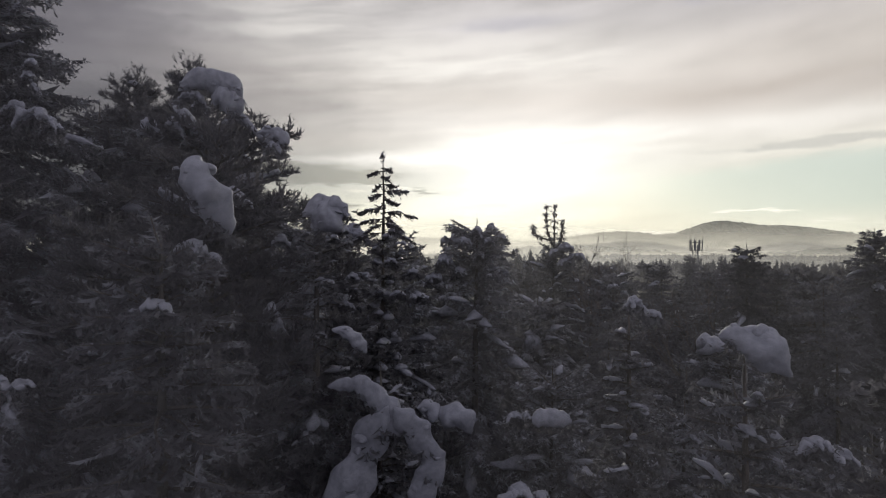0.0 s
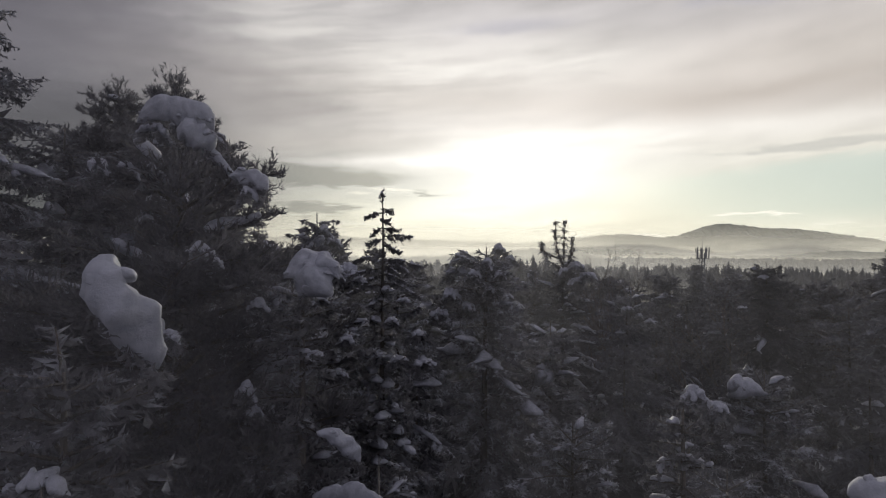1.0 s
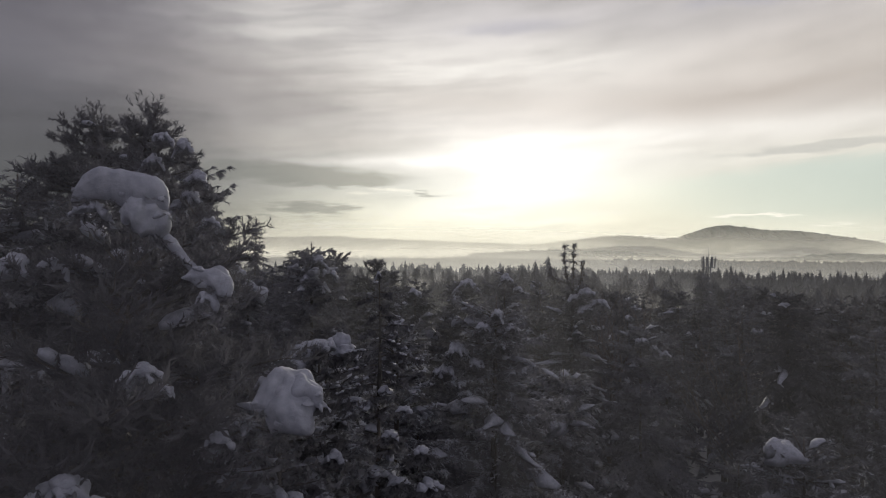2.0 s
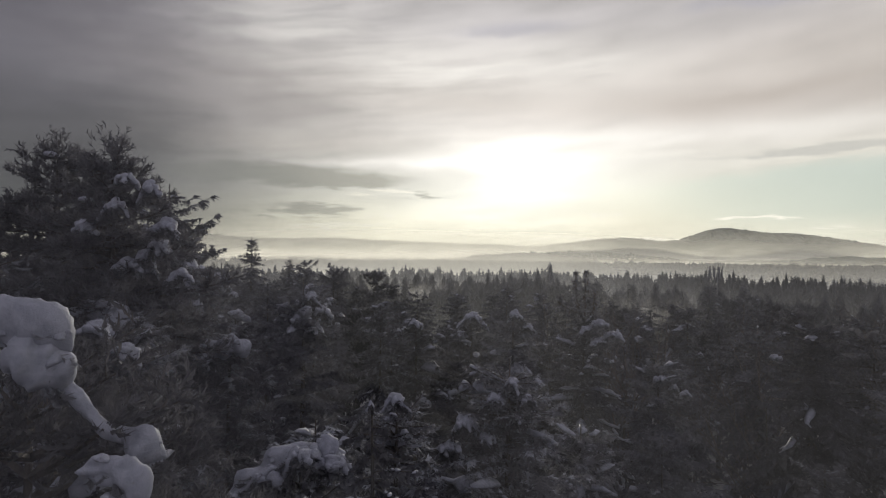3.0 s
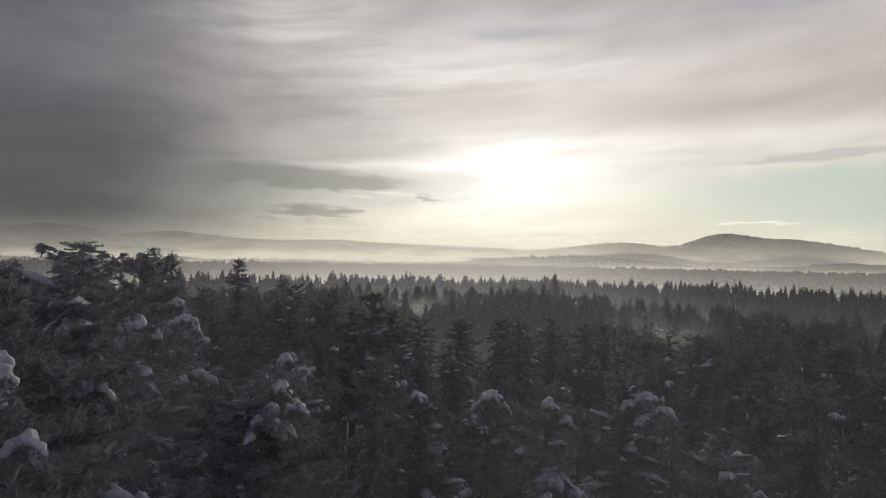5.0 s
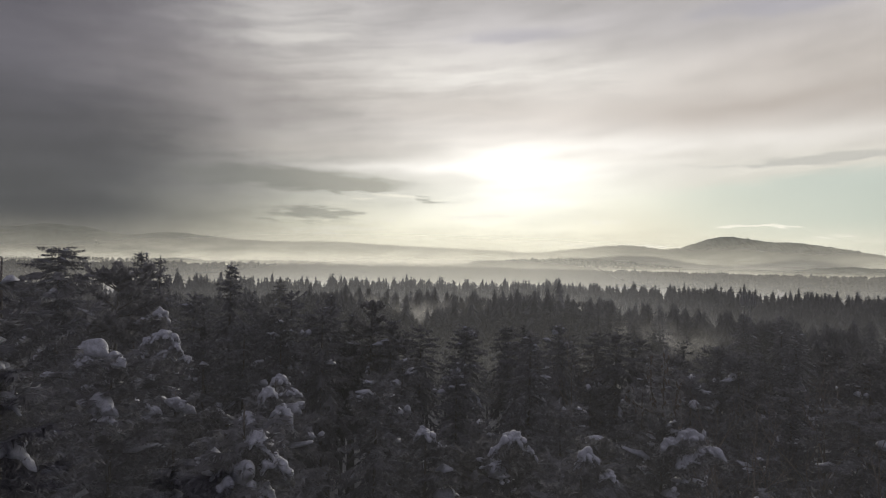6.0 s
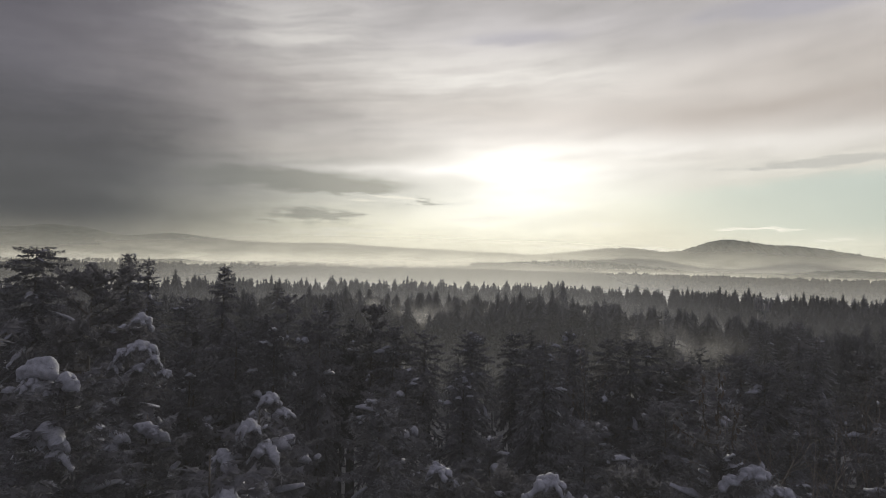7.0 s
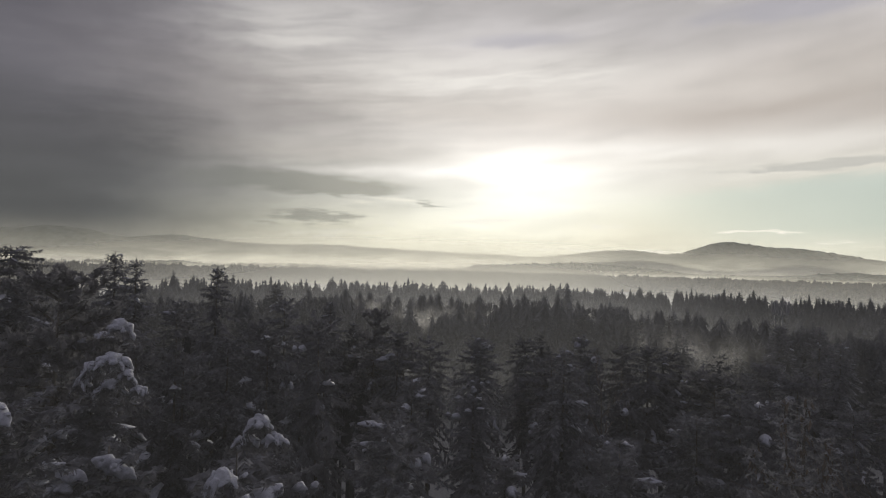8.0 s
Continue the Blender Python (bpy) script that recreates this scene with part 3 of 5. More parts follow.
        spikes(leaf, a, b, 0.02, 0.10, 0.02, rng, 0.4)
    elif fine_seg[0]:
        rough_seg[0] += fine_seg[0]
        rough_seg[1] += fine_seg[1]
    if rough_seg[0]:
        a, b = np.concatenate(rough_seg[0]), np.concatenate(rough_seg[1])
        (sprays if twiggy else feathers)(leaf, a, b, (0.085 if twiggy else 0.062) * coarse * rng.uniform(0.7, 1.3, len(a)), rng)
        a, b = np.array(core[0]), np.array(core[1])
        (sprays if twiggy else feathers)(leaf, a, b, (0.20 if twiggy else 0.13) * np.linalg.norm(b - a, axis=1) * rng.uniform(0.8, 1.2, len(a)), rng)
        a, b = np.concatenate(rough_seg[0]), np.concatenate(rough_seg[1])
        if fine > 0:
            spikes(leaf, a, b, 0.08, 0.08, 0.02, rng, 0.5, 3)
    if sc:
        lumps(white, np.concatenate(sc), np.concatenate(sa), np.concatenate(ss), rng, snow_level)
    return wood, limb, leaf, white


def pine(seed, H, R, crown=7.0, tufts=1.0, snow=0.4, fine=True, needle=0.026, gap=1.0, taper=0.7):
    """Soups of a Scots pine: a bare stem, crooked limbs, tufts of long needles."""
    rng = np.random.default_rng(seed)
    wood, limb, leaf, white = Soup(), Soup(), Soup(), Soup()
    trunk_mesh(wood, H - 0.3, 0.012 * H + 0.03, rng, 0.25)
    z = H - 0.75
    t0, t1, sc, sa, ss = [], [], [], [], []
    lead = rng.normal(0, 1, (44, 3)) * np.array([0.15, 0.15, 0.17]) + np.array([0, 0, H - 0.42])
    t0.append(lead)
    t1.append(lead + unit(lead - np.array([0, 0, H - 0.9])) * 0.20)
    while z > H - crown:
        down = (H - z) / crown
        for j in range(rng.integers(3, 6)):
            az = rng.uniform(0, 6.28)
            L = R * (0.112 / taper + 0.95 * min(1, down * 1.5) ** taper) * rng.uniform(0.5, 1.1)
            e0 = math.radians(30 - 36 * min(1, down * 1.3) + rng.normal(0, 9))
            s = np.linspace(0, 1, 7)
            kink = np.cumsum(rng.normal(0, 0.07, (7, 2)), 0) * s[:, None]
            dr = rng.uniform(0.1, 0.55) * (0.3 + down)
            pts = np.stack([L * s * np.cos(az + kink[:, 0]), L * s * np.sin(az + kink[:, 0]), z + L * (math.tan(e0) * s - dr * s ** 2 + 0.55 * dr * s ** 3.5) + kink[:, 1] * 0.4], 1)
            tube(limb, pts if fine else pts[::3], (0.012 + 0.017 * L) * (1 - (s if fine else s[::3])) + 0.006, 4 if fine else 3)
            k = max(5, int(L * 18 * tufts))
            reps = 2 if fine else 1
            t = rng.uniform(0.06, 1.0, k) ** 0.75
            P = np.stack([np.interp(t, s, pts[:, c]) for c in range(3)], 1)
            tang = unit(pts[-1] - pts[0])
            way = unit(0.7 * tang + rng.normal(0, 0.55, (k, 3)) * np.array([1, 1, 0.45]) + np.array([0, 0, 0.22]))
            ln = rng.uniform(0.14, 0.42, k) * (0.6 + 0.3 * L) 
            E = P + way * ln[:, None]
            for i in range(k):
                if fine and i % 5 == 0:
                    tube(limb, [P[i], (P[i] + E[i]) / 2 + np.array([0, 0, -0.02]), E[i]], [0.009, 0.007, 0.004], 3)
            t0.append(P + way * ln[:, None] * 0.35)
            t1.append(E)
            # side shoots
            kk = np.repeat(np.arange(k), reps)
            w2 = unit(way[kk] + across(way[kk], rng) * 0.8 + np.array([0, 0, 0.25]))
            q = P[kk] + way[kk] * (ln[kk] * rng.uniform(0.5, 0.9, len(kk)))[:, None]
            t0.append(q)
            t1.append(q + w2 * (ln[kk] * 0.5)[:, None])
            if rng.random() < snow:
                m = max(2, int(L / 0.3))
                ts = rng.uniform(0.45, 0.95, m)
                C = np.stack([np.interp(ts, s, pts[:, c]) for c in range(3)], 1)
                big = rng.uniform(0.08, 0.22, m)
                sc.append(C + np.array([0, 0, 0.08]))
                sa.append(np.repeat(tang[None], m, 0))
                ss.append(np.stack([big * 1.4, big, big * 0.65], 1))
        z -= gap * rng.uniform(0.18, 0.42)
    a, b = np.concatenate(t0), np.concatenate(t1)
    if fine:
        feathers(leaf, a, b, 0.026, rng)
        spikes(leaf, a, b, needle, 0.085 if needle < 0.03 else 0.125, 0.34 * needle, rng, 0.9)
    else:
        sprays(leaf, a, b, 0.12, rng)
        spikes(leaf, a, b, 0.10, 0.16, 0.03, rng, 0.7, 3)
    if sc:
        lumps(white, np.concatenate(sc), np.concatenate(sa), np.concatenate(ss), rng, 2 if fine else 1)
    return wood, limb, leaf, white


def birch(seed, H):
    """Soups of a leafless broad crown, frosted."""
    rng = np.random.default_rng(seed)
    wood, limb, white = Soup(), Soup(), Soup()
    trunk_mesh(wood, H * 0.9, 0.011 * H, rng, 0.3, 6)
    sc, sa = [], []

    def grow(p, d, L, r, depth):
        n = 4
        pts = [p]
        for i in range(n):
            d = unit(d + rng.normal(0, 0.13, 3) + np.array([0, 0, 0.05]))
            pts.append(pts[-1] + d * L / n)
        tube(limb, pts, np.linspace(r, r * 0.45, n + 1), 3)
        if depth == 0:
            return
        for i in range(5 if depth > 1 else 6):
            k = rng.integers(1, n + 1)
            grow(pts[k], unit(d + across(d, rng) * rng.uniform(0.4, 0.9)), L * rng.uniform(0.45, 0.7), r * 0.45, depth - 1)
        if depth == 1 and rng.random() < 0.35:
            sc.append(pts[2])
            sa.append(d)

    for i in range(9):
        a, z = rng.uniform(0, 6.28), H * rng.uniform(0.45, 0.88)
        grow(np.array([0, 0, z]), unit(np.array([math.cos(a), math.sin(a), 1.3])), (H - z) * 0.55 + 0.9, 0.05, 2)
    if sc:
        c = np.array(sc)
        b = rng.uniform(0.04, 0.09, len(c))
        lumps(white, c, np.array(sa), np.stack([b * 2, b, b * 0.7], 1), rng, 1)
    return wood, limb, None, white


def tree(name, label, soups, at, needles, turn=0.0, group="forest trees"):
    wood, limb, leaf, white = soups
    e = thing(name, label, "tree", group)
    e.matrix_basis = Matrix.LocRotScale(at, Euler((0, 0, turn)), None)
    part("trunk", wood, BARK, e, "grey-brown bark", True)
    if limb.v:
        tagged(part("branchwork", limb, BARK if leaf else TWIG, e), kind="stuff")
    if leaf:
        tagged(part("crown", leaf, needles, e, "dark green needles"), kind="stuff")
    if white.v:
        tagged(part("snow", white, SNOW, e, "snow lying on the boughs, coloured as in shade", True), kind="stuff")
    return e


def cushion(soup, centre, a, b, h, heading, tilt, rng, level=4):
    """A rounded lump of snow, uneven all over, fuller above than below."""
    v, f = BALLS[level]
    k = rng.normal(size=(7, 3)) * np.array([1.7, 1.7, 2.4, 3.2, 3.2, 4.5, 5.5])[:, None]
    amp = np.array([0.14, 0.14, 0.11, 0.07, 0.07, 0.045, 0.04])
    w = v * (1 + (np.sin(v @ k.T + rng.uniform(0, 6.28, 7)) * amp).sum(1))[:, None]
    w[:, 2] = np.where(w[:, 2] < 0, w[:, 2] * 0.62, w[:, 2]) - 0.14 * (w[:, 0] ** 2 + w[:, 1] ** 2)
    w = w * np.array([a, b, h])
    m = np.array((Euler((0, radians(tilt), radians(heading)))).to_matrix())
    soup.add(w @ m.T + np.asarray(centre), f)


def robe(soup, spine, rng, deep=0.8, rings=26, around=28):
    """A fold of snow hanging along a bough: rings along a spine of (right, up, half width), smooth and slightly lumpy."""
    s = np.asarray(spine, float)
    u = np.linspace(0, 1, len(s))
    t = np.linspace(0, 1, rings)
    q = np.stack([np.interp(t, u, s[:, k]) for k in range(3)], 1)
    for i in range(2):
        q[1:-1] = 0.25 * q[:-2] + 0.5 * q[1:-1] + 0.25 * q[2:]
    q[:, 2] *= np.sqrt(1 - np.abs(2 * t - 1) ** 5 * 0.97)
    d = np.gradient(q[:, :2], axis=0)
    d /= np.maximum(np.linalg.norm(d, axis=1, keepdims=True), 1e-9)
    th = np.arange(around) * 2 * math.pi / around
    size = s[:, 2].max()
    side = np.stack([d[:, 1], np.zeros(rings), -d[:, 0]], 1)
    r = q[:, 2][:, None]
    p = np.stack([q[:, 0], 0.25 * size * np.sin(t * 5 + rng.uniform(0, 6)), q[:, 1]], 1)[:, None] + side[:, None] * (r * np.cos(th))[..., None] + np.array([0, 1.0, 0]) * (r * deep * np.sin(th))[..., None]
    v = np.concatenate([p.reshape(-1, 3), p[:1].mean(1), p[-1:].mean(1)])
    mid = np.concatenate([np.repeat(p.mean(1), around, 0), p[:1].mean(1), p[-1:].mean(1)])
    k = rng.normal(size=(9, 3)) / size * np.array([1.2, 1.2, 1.9, 1.9, 2.8, 2.8, 4.0, 5.0, 7.0])[:, None]
    amp = np.array([0.10, 0.10, 0.10, 0.09, 0.075, 0.07, 0.05, 0.035, 0.02])
    v = v + (v - mid) * (np.sin(v @ k.T + rng.uniform(0, 6.28, 9)) * amp).sum(1)[:, None] * 1.4
    f = []
    for i in range(rings - 1):
        for j in range(around):
            a, b = i * around + j, i * around + (j + 1) % around
            f += [(a, b, b + around), (a, b + around, a + around)]
    e = (rings - 1) * around
    f += [(rings * around, (j + 1) % around, j) for j in range(around)] + [(rings * around + 1, e + j, e + (j + 1) % around) for j in range(around)]
    soup.add(v, f)
    # smaller clumps that have settled on it
    for i in range(int(3 + 12 * size)):
        j, a = rng.integers(2, rings - 2), rng.uniform(-0.9, 3.9)
        c, r = p[j].mean(0), q[j, 2]
        way = math.cos(a) * side[j] + np.array([0, -abs(math.sin(a)) * deep, 0.35])
        g = r * rng.uniform(0.25, 0.5)
        cushion(soup, c + way * r * 0.62, g * 1.2, g, g * 0.9, rng.uniform(0, 360), rng.uniform(-20, 20), rng, 3)


def bough_load(soup, centre, w, h, rng, tips):
    """Snow heaped on a drooping spray: a lumpy crest from which fingers hang, each following its own twig. The ends of the fingers go into tips."""
    n = 5 if w < 0.45 else 7 if w < 0.9 else 9
    for k in range(n):
        f = (k + rng.uniform(-0.3, 0.3)) / (n - 1) * 2 - 1
        length = w * rng.uniform(0.40, 0.72) * (1.0 - 0.2 * abs(f))
        s = np.linspace(0, 1, 12)
        drop = h * rng.uniform(0.35, 0.95) * (0.5 + 0.6 * abs(f))
        x = f * w * 0.12 + f * length * 0.85 * s
        y = rng.uniform(-0.2, 0.2) * w - (0.5 - 0.35 * abs(f)) * length * s * rng.choice((1, 1, -0.8))
        z = h * (0.30 - 0.14 * abs(f)) - drop * s ** 1.5 + rng.normal(0, 0.04) * h
        pts = np.stack([x, y, z], 1) + np.asarray(centre)
        r = w * rng.uniform(0.095, 0.165) * (1 - 0.45 * s ** 1.8) * (1 + 0.22 * np.sin(s * rng.uniform(7, 12) + rng.uniform(0, 6)))
        r *= np.sqrt(np.clip(1 - (2 * s - 1) ** 8, 0.02, 1))
        around = 12
        th = np.arange(around) * 2 * math.pi / around
        tang = unit(np.gradient(pts, axis=0))
        sd = unit(np.cross(tang, np.array([[0, 0, 1.0]])) + 1e-6)
        up = np.cross(sd, tang)
        lift = np.where(np.sin(th) > 0, 0.95, 0.5)
        ring = pts[:, None] + (r[:, None] * 1.15 * np.cos(th))[..., None] * sd[:, None] + (r[:, None] * np.sin(th) * lift)[..., None] * up[:, None]
        q = (ring - np.asarray(centre)).reshape(-1, 3)
        kk = rng.normal(size=(6, 3)) / w * np.array([5.0, 7.0, 9.0, 13.0, 18.0, 24.0])[:, None]
        bump = (np.sin(q @ kk.T + rng.uniform(0, 6.28, 6)) * np.array([0.15, 0.13, 0.10, 0.08, 0.06, 0.05])).sum(1)
        mid = np.repeat(pts - np.asarray(centre), around, 0)
        v = q + (q - mid) * bump[:, None] * 1.5 + np.asarray(centre)
        v = np.concatenate([v, pts[:1], pts[-1:]])
        f_ = []
        for i in range(11):
            for j in range(around):
                a_, b_ = i * around + j, i * around + (j + 1) % around
                f_ += [(a_, b_, b_ + around), (a_, b_ + around, a_ + around)]
        e_ = 11 * around
        f_ += [(12 * around, (j + 1) % around, j) for j in range(around)] + [(12 * around + 1, e_ + j, e_ + (j + 1) % around) for j in range(around)]
        soup.add(v, f_)
        tips += [pts[4], pts[7], pts[10], pts[11]]
    cushion(soup, np.asarray(centre) + np.array([0, 0, h * 0.16]), w * 0.25, w * 0.22, h * 0.32, rng.uniform(-25, 25), rng.uniform(-14, 14), rng, 4 if w > 0.5 else 3)


def load(e, place, pads, seed, deep=0.8):
    """A heavy load of snow on tree e round place, which is in the world. Pads, each (right, up, width, height), are heaps on the boughs; lists of (right, up, half width) are folds. Sprigs stick out beneath."""
    rng = np.random.default_rng(seed)
    inv = e.matrix_basis.inverted() @ Matrix.Translation((place[0], place[1], place[2] + EYE))
    green = Soup()
    for pad in pads:
        out = Soup()
        if isinstance(pad, list):
            robe(out, pad, rng, deep)
            lo = np.array([(x, -w * 0.2, z - w * 0.7) for x, z, w in pad[1:]])
            wide = max(w for x, z, w in pad)
        else:
            dx, dz, w, h = pad
            tips = []
            bough_load(out, (dx, 0, dz), w, h, rng, tips)
            lo = np.array(tips) - np.array([0, 0, 0.06 * w])
            wide = w * 0.45
        # twigs under the snow
        n = 9 * len(lo) if isinstance(pad, list) else 5 * len(lo) if w > 0.24 else len(lo) // 2
        i = rng.integers(0, len(lo), n)
        a = lo[i] + rng.normal(0, 0.16, (n, 3)) * wide
        d = unit(np.stack([rng.normal(0, 0.8, n), rng.normal(-0.1, 0.6, n), rng.normal(-0.7, 0.35, n)], 1))
        z = a + d * (0.03 + 0.5 * wide * rng.uniform(0.5, 1.3, n))[:, None]
        feathers(green, a, z, 0.022, rng)
        spikes(green, a, z, 0.016, 0.05, 0.009, rng)
        ob = part("snow_cap", out, SNOW, e, "heavy rounded cap of snow, coloured as in shade", True)
        ob.matrix_basis = inv
    ob = tagged(part("foliage", green, SPRUCE, e), kind="stuff")
    ob.matrix_basis = inv
    return ob


# ---- ground, hills, distance ----
random.seed(4)


def polar_sheet(radii, count, height):
    out = Soup()
    th = np.arange(count) * 2 * math.pi / count
    v = [(0.0, 0.0, height(0.0, 0.0))]
    for r in radii:
        for a in th:
            x, y = r * math.sin(a), r * math.cos(a)
            v.append((x, y, height(x, y)))
    f = [(0, 1 + (j + 1) % count, 1 + j) for j in range(count)]
    for i in range(len(radii) - 1):
        for j in range(count):
            p, q = 1 + i * count + j, 1 + i * count + (j + 1) % count
            f += [(p, q, q + count), (p, q + count, p + count)]
    out.add(v, f)
    return out


def ground_height(x, y):
    return 0.5 * noise.noise(Vector((x / 60, y / 60, 0.3))) - 0.4


ground = new("ground", polar_sheet([6, 14, 26, 42, 65, 100, 150, 220, 320, 470, 700, 1050, 1600, 2400, 3500, 4950], 96, ground_height).mesh("ground", FIELD, True))
tagged(ground, "snow-covered forest floor and open fields", "ground", kind="structure")


def ridge(name, label, dist, depth, x0, x1, bumps, rough, seed, ny=18):
    """A long wooded hill: soft humps (x, height, width) along a line across the valley, a ragged treetop skin."""
    out = Soup()
    nx = 620
    xs, ys = np.linspace(x0, x1, nx), np.linspace(-1, 1, ny)
    v = []
    for j, yy in enumerate(ys):
        for i, x in enumerate(xs):
            h = sum(hh * math.exp(-((x - c) / (w1 if x < c else w2)) ** 2) for c, hh, w1, w2 in bumps)
            h += 0.05 * h * noise.noise(Vector((x / 160, yy * 1.5, seed)))
            fade = math.cos(yy * math.pi / 2) ** 1.2
            trees = rough * (0.35 + abs(noise.noise(Vector((x / 7.0, yy * depth / 9.0, seed)))) + 0.3 * noise.noise(Vector((x / 40.0, yy * depth / 30.0, seed + 4))) + 0.5 * random.random())
            v.append((x, dist + yy * depth, h * fade + trees * min(1, h / 20) - 3))
    f = []
    for j in range(ny - 1):
        for i in range(nx - 1):
            p = j * nx + i
            f += [(p, p + 1, p + nx + 1), (p, p + nx + 1, p + nx)]
    out.add(v, f)
    ob = new(name, out.mesh(name, HILL, False))
    return tagged(ob, label, "hill", kind="structure")


ridge("hill", "long forested hill rising out of the mist", 2700, 500, 100, 2700,
      [(430, 40, 367, 270), (850, 87, 291, 300), (1285, 86, 180, 371), (1310, 14, 70, 120), (1584, 54, 390, 270), (1857, 63, 273, 552)], 15.0, 2.0, 40)
ridge("hill", "faint far mountain ridge in haze", 4150, 500, -4200, 1500,
      [(-3880, 256, 535, 475), (-2836, 216, 696, 605), (-2028, 98, 288, 348), (-1512, 113, 516, 490), (-863, 96, 397, 326), (-362, 91, 379, 647), (574, 69, 680, 700)], 7.0, 7.0)
ridge("hill", "low wooded rise in the misty valley", 1500, 160, 560, 1700,
      [(800, 10, 110, 120), (1060, 20, 150, 180), (1360, 15, 150, 200)], 8.0, 9.0)
ridge("hill", "low wooded rise in the misty valley", 1350, 110, -900, -480,
      [(-640, 14, 70, 60), (-760, 6, 90, 60), (-540, 7, 50, 40)], 6.0, 12.0)


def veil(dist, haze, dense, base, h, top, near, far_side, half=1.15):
    """A see-through sheet standing in for a bank of mist across the valley, bowed round the forest."""
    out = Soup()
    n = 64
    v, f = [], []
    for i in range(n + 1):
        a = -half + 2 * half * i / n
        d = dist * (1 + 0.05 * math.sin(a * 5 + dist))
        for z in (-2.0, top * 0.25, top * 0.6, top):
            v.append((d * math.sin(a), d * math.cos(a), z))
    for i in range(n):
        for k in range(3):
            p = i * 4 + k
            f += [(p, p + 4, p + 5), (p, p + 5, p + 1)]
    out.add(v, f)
    # Cool near, warm far: the light's colour is put into the tint.
    m = mist_material("mist_sheet", haze, dense, base, h, top, near, far_side, (0.89, 0.91, 0.94, 1) if dist < 400 else (0.96, 0.945, 0.82, 1))
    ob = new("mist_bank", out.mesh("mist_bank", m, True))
    return tagged(ob, "see-through sheet standing in for winter mist over the valley", "mist", kind="structure")


# The 22 m sheet is added mainly to lift the dark tones.
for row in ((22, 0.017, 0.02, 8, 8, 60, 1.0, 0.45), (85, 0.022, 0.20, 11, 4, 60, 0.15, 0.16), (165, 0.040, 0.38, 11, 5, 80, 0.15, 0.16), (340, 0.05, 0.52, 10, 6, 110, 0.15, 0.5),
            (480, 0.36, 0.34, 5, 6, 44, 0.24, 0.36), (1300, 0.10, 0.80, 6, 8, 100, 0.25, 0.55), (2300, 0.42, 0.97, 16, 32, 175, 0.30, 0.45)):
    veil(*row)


def shred(az, dist, z, half_az, half_z, strength):
    out = Soup()
    n = 16
    v, f = [], []
    for i in range(n + 1):
        a = az + 2.6 * half_az * (2 * i / n - 1)
        d = dist * (1 + 0.04 * math.sin(a * 30))
        for k in (-2.6, 0, 2.6):
            v.append((d * math.sin(a), d * math.cos(a), z + k * half_z))
    for i in range(n):
        for k in range(2):
            p = i * 3 + k
            f += [(p, p + 3, p + 4), (p, p + 4, p + 1)]
    out.add(v, f)
    ob = new("mist_bank", out.mesh("mist_bank", wisp_material("mist_shred", az, z, half_az, half_z, strength), True))
    return tagged(ob, "loose shred of mist hanging between treetops", "mist", kind="structure")


shred(0.315, 104, 16.0, 0.060, 2.2, 0.24)
shred(-0.03, 132, 16.5, 0.060, 1.9, 0.30)
shred(-0.115, 150, 16.0, 0.045, 1.8, 0.24)
shred(0.16, 170, 15.5, 0.070, 1.8, 0.22)



def drift(x0, slope, bend, y0, y1, strength):
    """Thin pale sheet added along the lane between two rows of trees to lift dark tones, fading out ahead and above."""
    out = Soup()
    n = 24
    v, f = [], []
    for i in range(n + 1):
        q = i / n
        for z in (0.0, 12.0, 24.0, 36.0):
            y = y0 + (y1 - y0) * q
            v.append((x0 - slope * y - bend * y * y, y, z))
    for i in range(n):
        for k in range(3):
            p = i * 4 + k
            f += [(p, p + 4, p + 5), (p, p + 5, p + 1)]
    out.add(v, f)
    m, k = material("dark_lift")
    p = k.add("ShaderNodeSeparateXYZ")
    k.put(p.inputs[0], k.add("ShaderNodeNewGeometry").outputs["Position"])
    a = k.math("MULTIPLY", k.math("MULTIPLY", k.ramp(p.outputs[1], y1, y1 * 0.45), k.ramp(p.outputs[2], 36.0, 27.0)), strength)
    drops = k.add("ShaderNodeBsdfTranslucent")
    drops.inputs[0].default_value = (0.93, 0.92, 0.95, 1)
    mixed = k.add("ShaderNodeMixShader")
    k.put(mixed.inputs[0], a)
    k.put(mixed.inputs[1], k.add("ShaderNodeBsdfTransparent").outputs[0])
    k.put(mixed.inputs[2], drops.outputs[0])
    finish(k, mixed.outputs[0])
    ob = new("mist_bank", out.mesh("mist_bank", m, True))
    return tagged(ob, "thin see-through sheet added to lift the dark tones", "mist", kind="structure")


# Added pair of sheets beside the path, paling the darkest near foliage.
drift(-0.95, 0.092, 0.0, 0.6, 19.0, 0.056)
drift(1.1, 0.02, 0.0058, 0.6, 19.0, 0.030)

